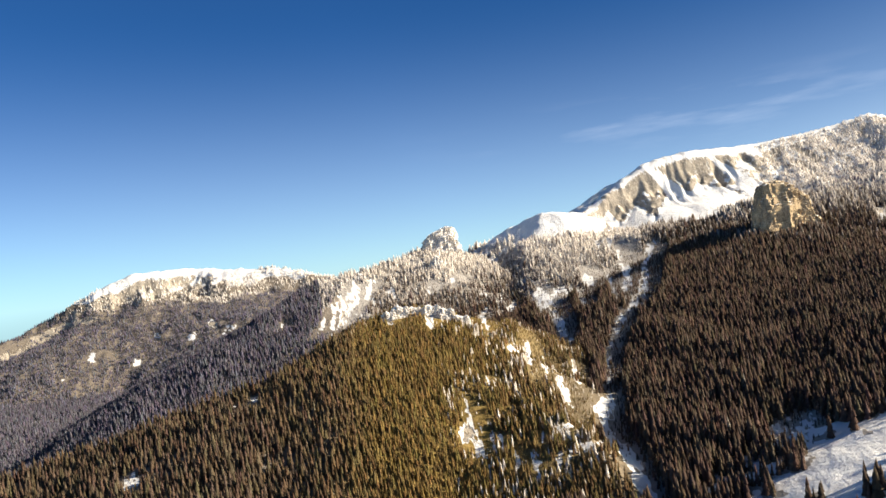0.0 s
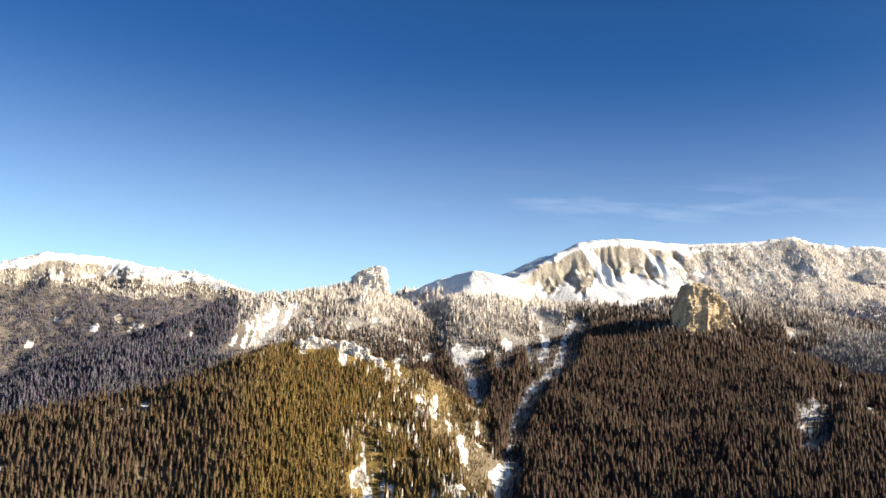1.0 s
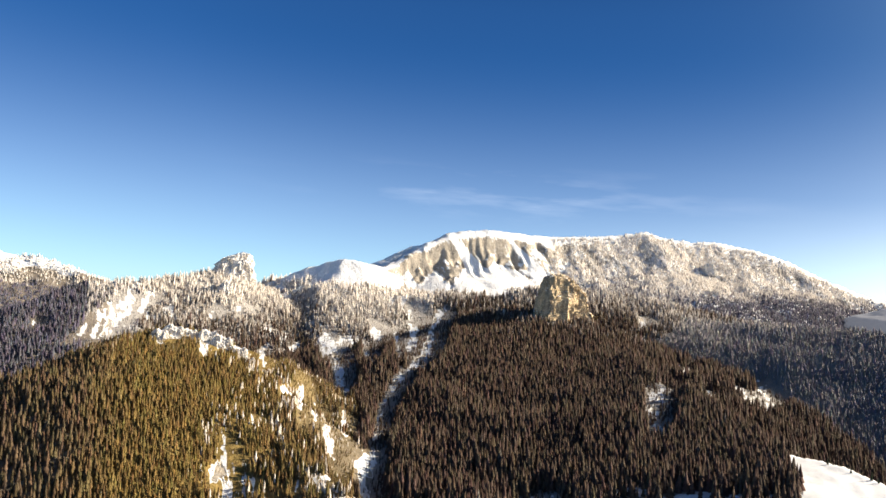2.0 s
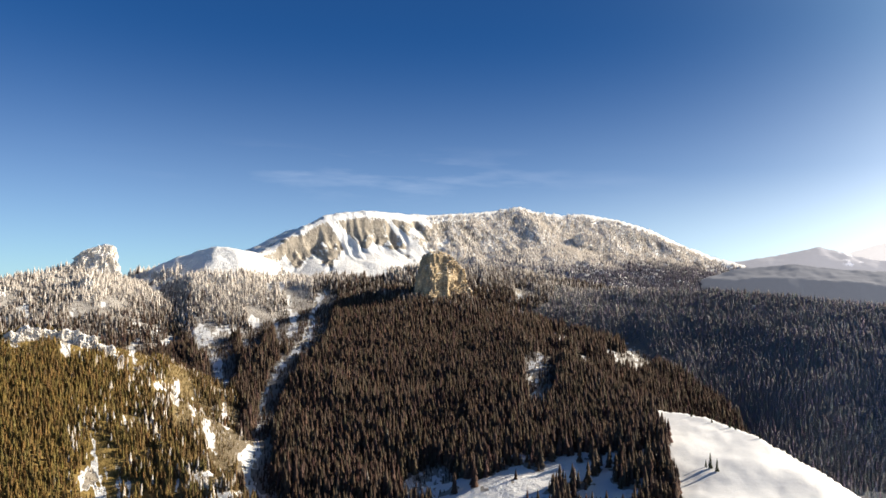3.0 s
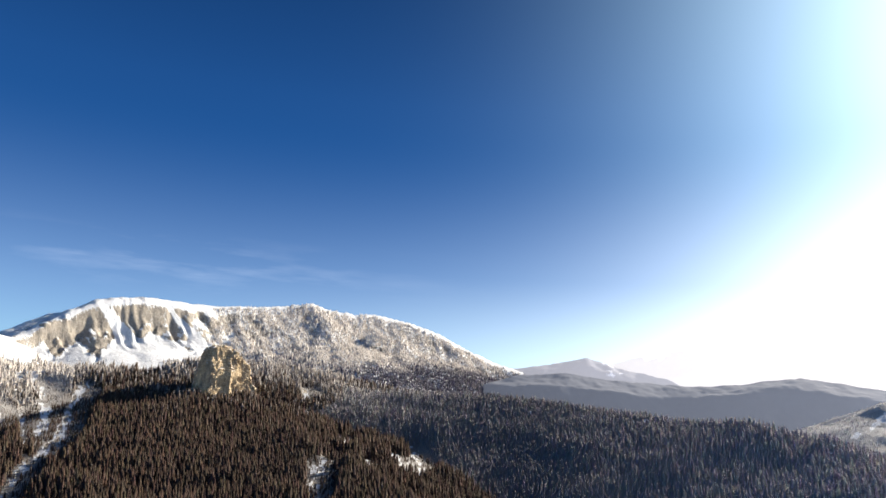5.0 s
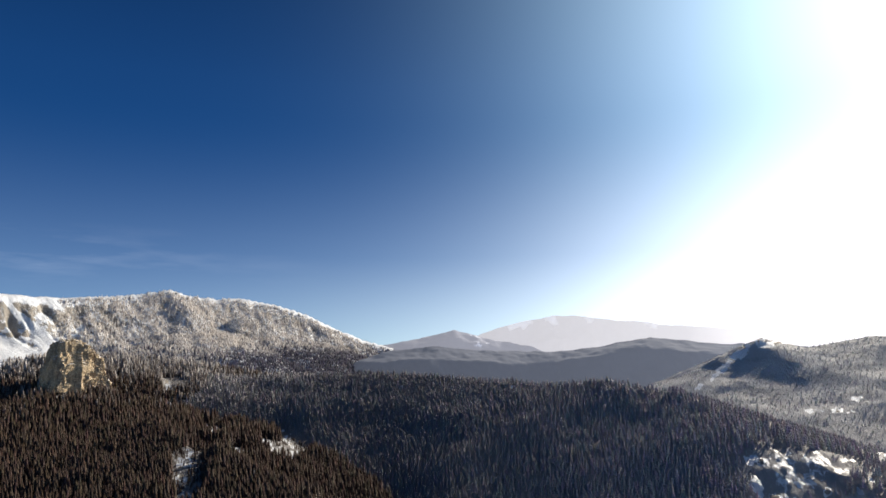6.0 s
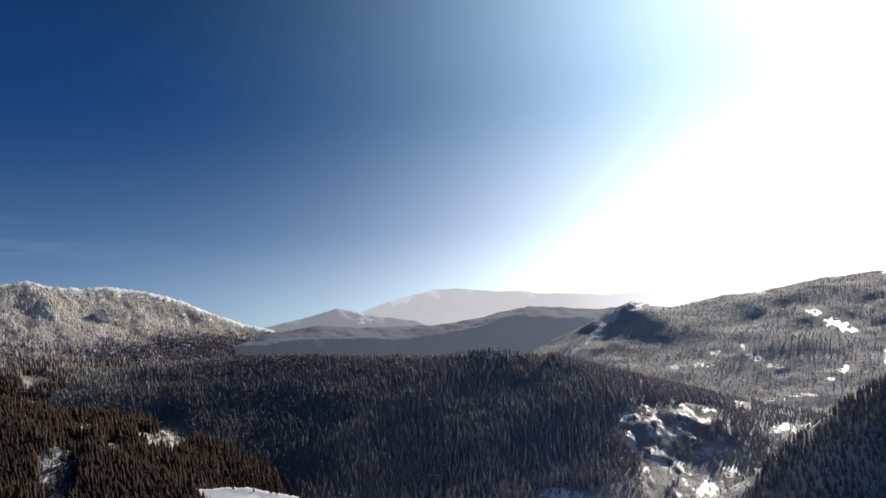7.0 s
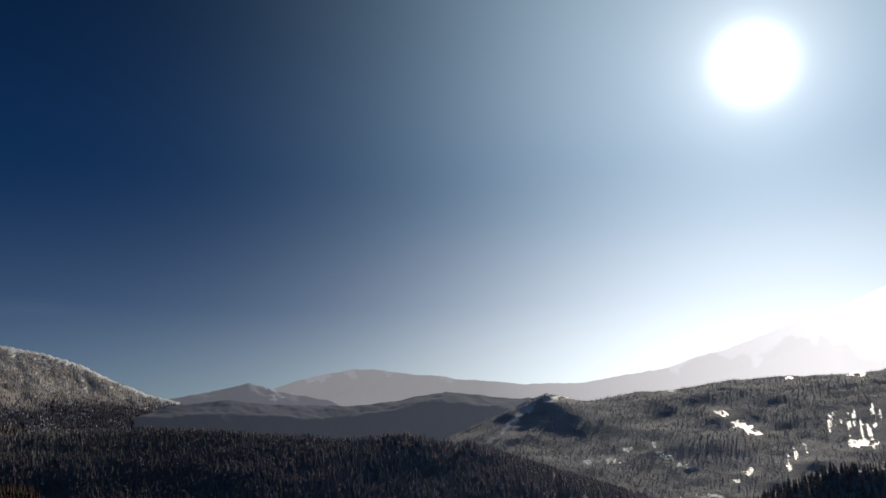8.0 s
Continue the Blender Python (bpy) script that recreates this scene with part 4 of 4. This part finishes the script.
    haze_mauve = np.array([0.165, 0.160, 0.210])
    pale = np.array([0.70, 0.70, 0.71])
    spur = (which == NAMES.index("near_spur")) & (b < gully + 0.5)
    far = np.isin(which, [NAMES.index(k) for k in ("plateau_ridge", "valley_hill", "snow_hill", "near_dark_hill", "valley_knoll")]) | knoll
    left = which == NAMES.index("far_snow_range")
    tint = np.where(spur[:, None], dark, np.where(hill[:, None], pale, np.where(knoll[:, None], pale * 0.85, np.where((which == NAMES.index("near_dark_hill"))[:, None], haze_black, np.where(far[:, None], haze_grey, np.where(left[:, None], haze_mauve, dark))))))
    # plateau trees are painted paler toward the sun's bearing, in place of sunlit haze
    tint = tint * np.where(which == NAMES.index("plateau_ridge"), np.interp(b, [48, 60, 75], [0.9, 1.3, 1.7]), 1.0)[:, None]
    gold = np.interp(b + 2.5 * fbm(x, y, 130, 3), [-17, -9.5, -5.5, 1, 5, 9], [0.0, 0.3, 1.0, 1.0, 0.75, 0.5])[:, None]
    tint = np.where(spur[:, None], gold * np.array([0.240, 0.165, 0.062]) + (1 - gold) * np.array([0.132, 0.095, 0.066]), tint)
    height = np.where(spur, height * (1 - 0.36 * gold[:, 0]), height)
    # haze put into the tint of the mountain's eastern foot and the western woods
    tint = np.where(((which == NAMES.index("great_mountain")) & (b > 27))[:, None], haze_mauve, tint)
    hazy_west = np.isin(which, [NAMES.index("tower_ridge"), -1]) & (b < -6)
    tint = np.where(hazy_west[:, None], haze_mauve * 0.85, tint)
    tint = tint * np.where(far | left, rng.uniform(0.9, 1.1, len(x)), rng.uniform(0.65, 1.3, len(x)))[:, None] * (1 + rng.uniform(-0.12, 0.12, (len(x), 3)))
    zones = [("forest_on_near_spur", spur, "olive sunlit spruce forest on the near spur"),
             ("forest_on_plateau", far, "spruce forest on the valley ridges, tinted pale for haze"),
             ("forest_on_high_slopes", left | np.isin(which, [NAMES.index("great_mountain"), NAMES.index("bluff")]), "frost-white spruce forest below the snowy mountain"),
             ]
    rest = ~(zones[0][1] | zones[1][1] | zones[2][1])
    zones.append(("forest_on_dark_slope", rest, "dense brown-green spruce forest on the middle slopes"))
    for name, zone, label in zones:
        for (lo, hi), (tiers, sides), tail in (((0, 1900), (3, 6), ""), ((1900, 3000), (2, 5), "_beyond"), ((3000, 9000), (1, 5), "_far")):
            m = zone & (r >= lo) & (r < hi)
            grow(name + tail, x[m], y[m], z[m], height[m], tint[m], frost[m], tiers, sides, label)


forest()


# ================= crags =================
def crag(name, bearing, dist, foot, width, depth, skyline, material, label, seed, prow=0.0, rough=0.13):
    """A rock that stands out of the slope. skyline: heights over the foot at even steps from its left to its right side,
    as the camera sees it; prow: where along its width an edge juts out at the front."""
    bm = bmesh.new()
    rings, sides = 44, 120
    half = width / 2
    steps = np.linspace(-1, 1, len(skyline))
    off = Vector((seed * 37.1, seed * 11.3, seed * 5.7))
    grid = []
    for j in range(rings + 1):
        v = j / rings
        wall, cap = min(v / 0.72, 1.0), max((v - 0.72) / 0.28, 0.0)
        row = []
        for i in range(sides):
            a = 2 * math.pi * i / sides
            c, sn = math.cos(a), math.sin(a)
            px, py = math.copysign(abs(c) ** 0.6, c), math.copysign(abs(sn) ** 0.6, sn)
            if sn < 0:
                py = -(1.0 - abs(px - prow) * 0.75) * abs(sn) ** 0.3 if prow else py
            shrink = (1.10 - 0.30 * wall ** 1.6) * (1 - cap) ** 0.34
            x, y = px * half * shrink, py * depth / 2 * shrink
            top = float(np.interp(x / half, steps, skyline))
            p = Vector((x, y, wall * top * (0.93 + 0.07 * cap) - 14 * (1 - wall)))
            size = max(width, depth)
            q = Vector((p.x, p.y, p.z * 0.45))
            n1 = 1 - 2 * abs(noise.noise(q * (3.2 / size) + off))
            n2 = noise.noise(q * (8.0 / size) + off)
            w = Vector((p.x, p.y, p.z * 0.22))
            n3 = 0.9 - 2.2 * abs(noise.noise(w * (15.0 / size) + off)) + 0.6 * noise.noise(w * (38.0 / size) + off) + 0.5 * noise.noise(q * (90.0 / size) + off)
            out = Vector((p.x, p.y, 0))
            if out.length > 1e-3:
                out.normalize()
            p += out * size * rough * (0.35 * (n1 - 0.3) + 0.55 * n2 + 0.40 * n3) * (1 - 0.8 * cap)
            p.z += top * 0.05 * (n2 + 0.6 * n3) * wall
            row.append(bm.verts.new(p))
        grid.append(row)
    for j in range(rings):
        for i in range(sides):
            k = (i + 1) % sides
            bm.faces.new((grid[j][i], grid[j][k], grid[j + 1][k], grid[j + 1][i]))
    bmesh.ops.remove_doubles(bm, verts=bm.verts, dist=0.05)
    bmesh.ops.recalc_face_normals(bm, faces=bm.faces)
    ob = part(name, bm, material)
    a = radians(bearing)
    if foot is None:
        foot = float(grid_at(GZ, np.array([dist * math.sin(a)]), np.array([dist * math.cos(a)]))[0]) - 4
    ob.matrix_world = pose(dist * math.sin(a), dist * math.cos(a), foot, 0, 0, -bearing)
    return tagged(ob, label, "rock")


crag("rock_tower", 0.25, 2620, 640, 128, 84, [30, 46, 58, 68, 74, 82, 83, 79, 50], PALE_ROCK, "pale limestone tower dusted with snow on the ridge", 1)
crag("rock_cliff", 25.55, 2385, 590, 160, 150, [90, 120, 128, 131, 129, 122, 108, 88, 58], OCHRE_ROCK, "ochre limestone cliff above the dark forest", 2, prow=-0.42, rough=0.095)
crag("rock_crag", -0.2, 2425, None, 52, 40, [8, 22, 34, 40, 30, 16, 6], PALE_ROCK, "small pale crag among frosted trees", 3)
crag("rock_crag", 36.0, 3700, None, 70, 40, [16, 34, 44, 46, 34, 14], PALE_ROCK, "light limestone crag on the frosted slope", 4)
crag("rock_crag", 31.6, 2265, None, 34, 26, [8, 20, 24, 18, 8], PALE_ROCK, "small snow-dusted crag in the dark forest", 5)
for k, (bearing, dist, width, high) in enumerate(((-4.5, 1500, 34, 20), (-3.6, 1512, 42, 26), (-2.5, 1520, 34, 20), (-1.2, 1518, 46, 24),
                                                  (-0.1, 1508, 42, 26), (1.0, 1490, 44, 22), (1.9, 1470, 28, 16))):
    foot = float(grid_at(GZ, np.array([dist * math.sin(radians(bearing))]), np.array([dist * math.cos(radians(bearing))]))[0]) - 2
    tagged(crag("rock_outcrop", bearing, dist, foot, width, 18, [high * q for q in (0.4, 0.8, 1.0, 0.7, 0.9, 0.3)], PALE_ROCK,
                "pale scree outcrop on the top of the wooded spur", 10 + k), group="outcrops on the spur")


# ================= lone trees on the meadow =================
def bark_material():
    n = Nodes("spruce_bark")
    f = n.noise(n.position(1, 1, 0.2), 6.0, 5)
    return n.done(n.mix(f, (0.06, 0.045, 0.035, 1), (0.16, 0.12, 0.09, 1)))


def dark_needles_material():
    n = Nodes("dark_spruce_needles")
    f = n.noise(n.position(), 1.5, 4, 0.7)
    return n.done(n.mix(f, (0.020, 0.028, 0.016, 1), (0.075, 0.085, 0.045, 1)), 0.85)


BARK, DARK_NEEDLES = bark_material(), dark_needles_material()


def lone_spruce(bearing, dist, high, seed):
    x, y = dist * math.sin(radians(bearing)), dist * math.cos(radians(bearing))
    z = float(grid_at(GZ, np.array([x]), np.array([y]))[0])
    tree = new("spruce_tree")
    tree.matrix_world = pose(x, y, z, 0, 0, seed * 50)
    bm = bmesh.new()
    bmesh.ops.create_cone(bm, cap_ends=True, segments=10, radius1=high * 0.022, radius2=0.03, depth=high, matrix=Matrix.Translation((0, 0, high / 2 - 0.4)))
    part("trunk", bm, BARK, tree)
    r = random.Random(seed)
    bm = bmesh.new()
    whorls = 15
    for w in range(whorls):
        v = 0.10 + 0.86 * w / (whorls - 1)
        reach = high * 0.17 * (1 - v) ** 0.8 + 0.25
        for k in range(9):
            a = 2 * math.pi * (k + r.random() * 0.7) / 9
            q = reach * r.uniform(0.7, 1.2)
            ca, sa = math.cos(a), math.sin(a)
            zc, droop, wide = v * high, q * r.uniform(0.25, 0.45), q * 0.24
            top = [bm.verts.new(c) for c in ((0, 0, zc + 0.5), (q * 0.6 * ca - wide * sa, q * 0.6 * sa + wide * ca, zc - droop * 0.6),
                                             (q * ca, q * sa, zc - droop), (q * 0.6 * ca + wide * sa, q * 0.6 * sa - wide * ca, zc - droop * 0.6))]
            low = bm.verts.new((q * 0.5 * ca, q * 0.5 * sa, zc - droop - 0.35))
            bm.faces.new(top)
            for e in range(4):
                bm.faces.new((top[e], low, top[(e + 1) % 4]))
    part("crown", bm, DARK_NEEDLES, tree)
    return tagged(tree, "dark spruce standing in the open on the snowy meadow", "tree", "lone spruces on the meadow")


for row in ((45.6, 966, 20, 1), (46.05, 958, 16, 2), (45.3, 972, 9, 3), (44.3, 1185, 10, 4), (45.7, 1150, 8, 5), (46.9, 1130, 11, 6), (47.3, 1120, 8, 7), (48.9, 1090, 9, 8), (50.6, 1055, 8, 9)):
    lone_spruce(*row)
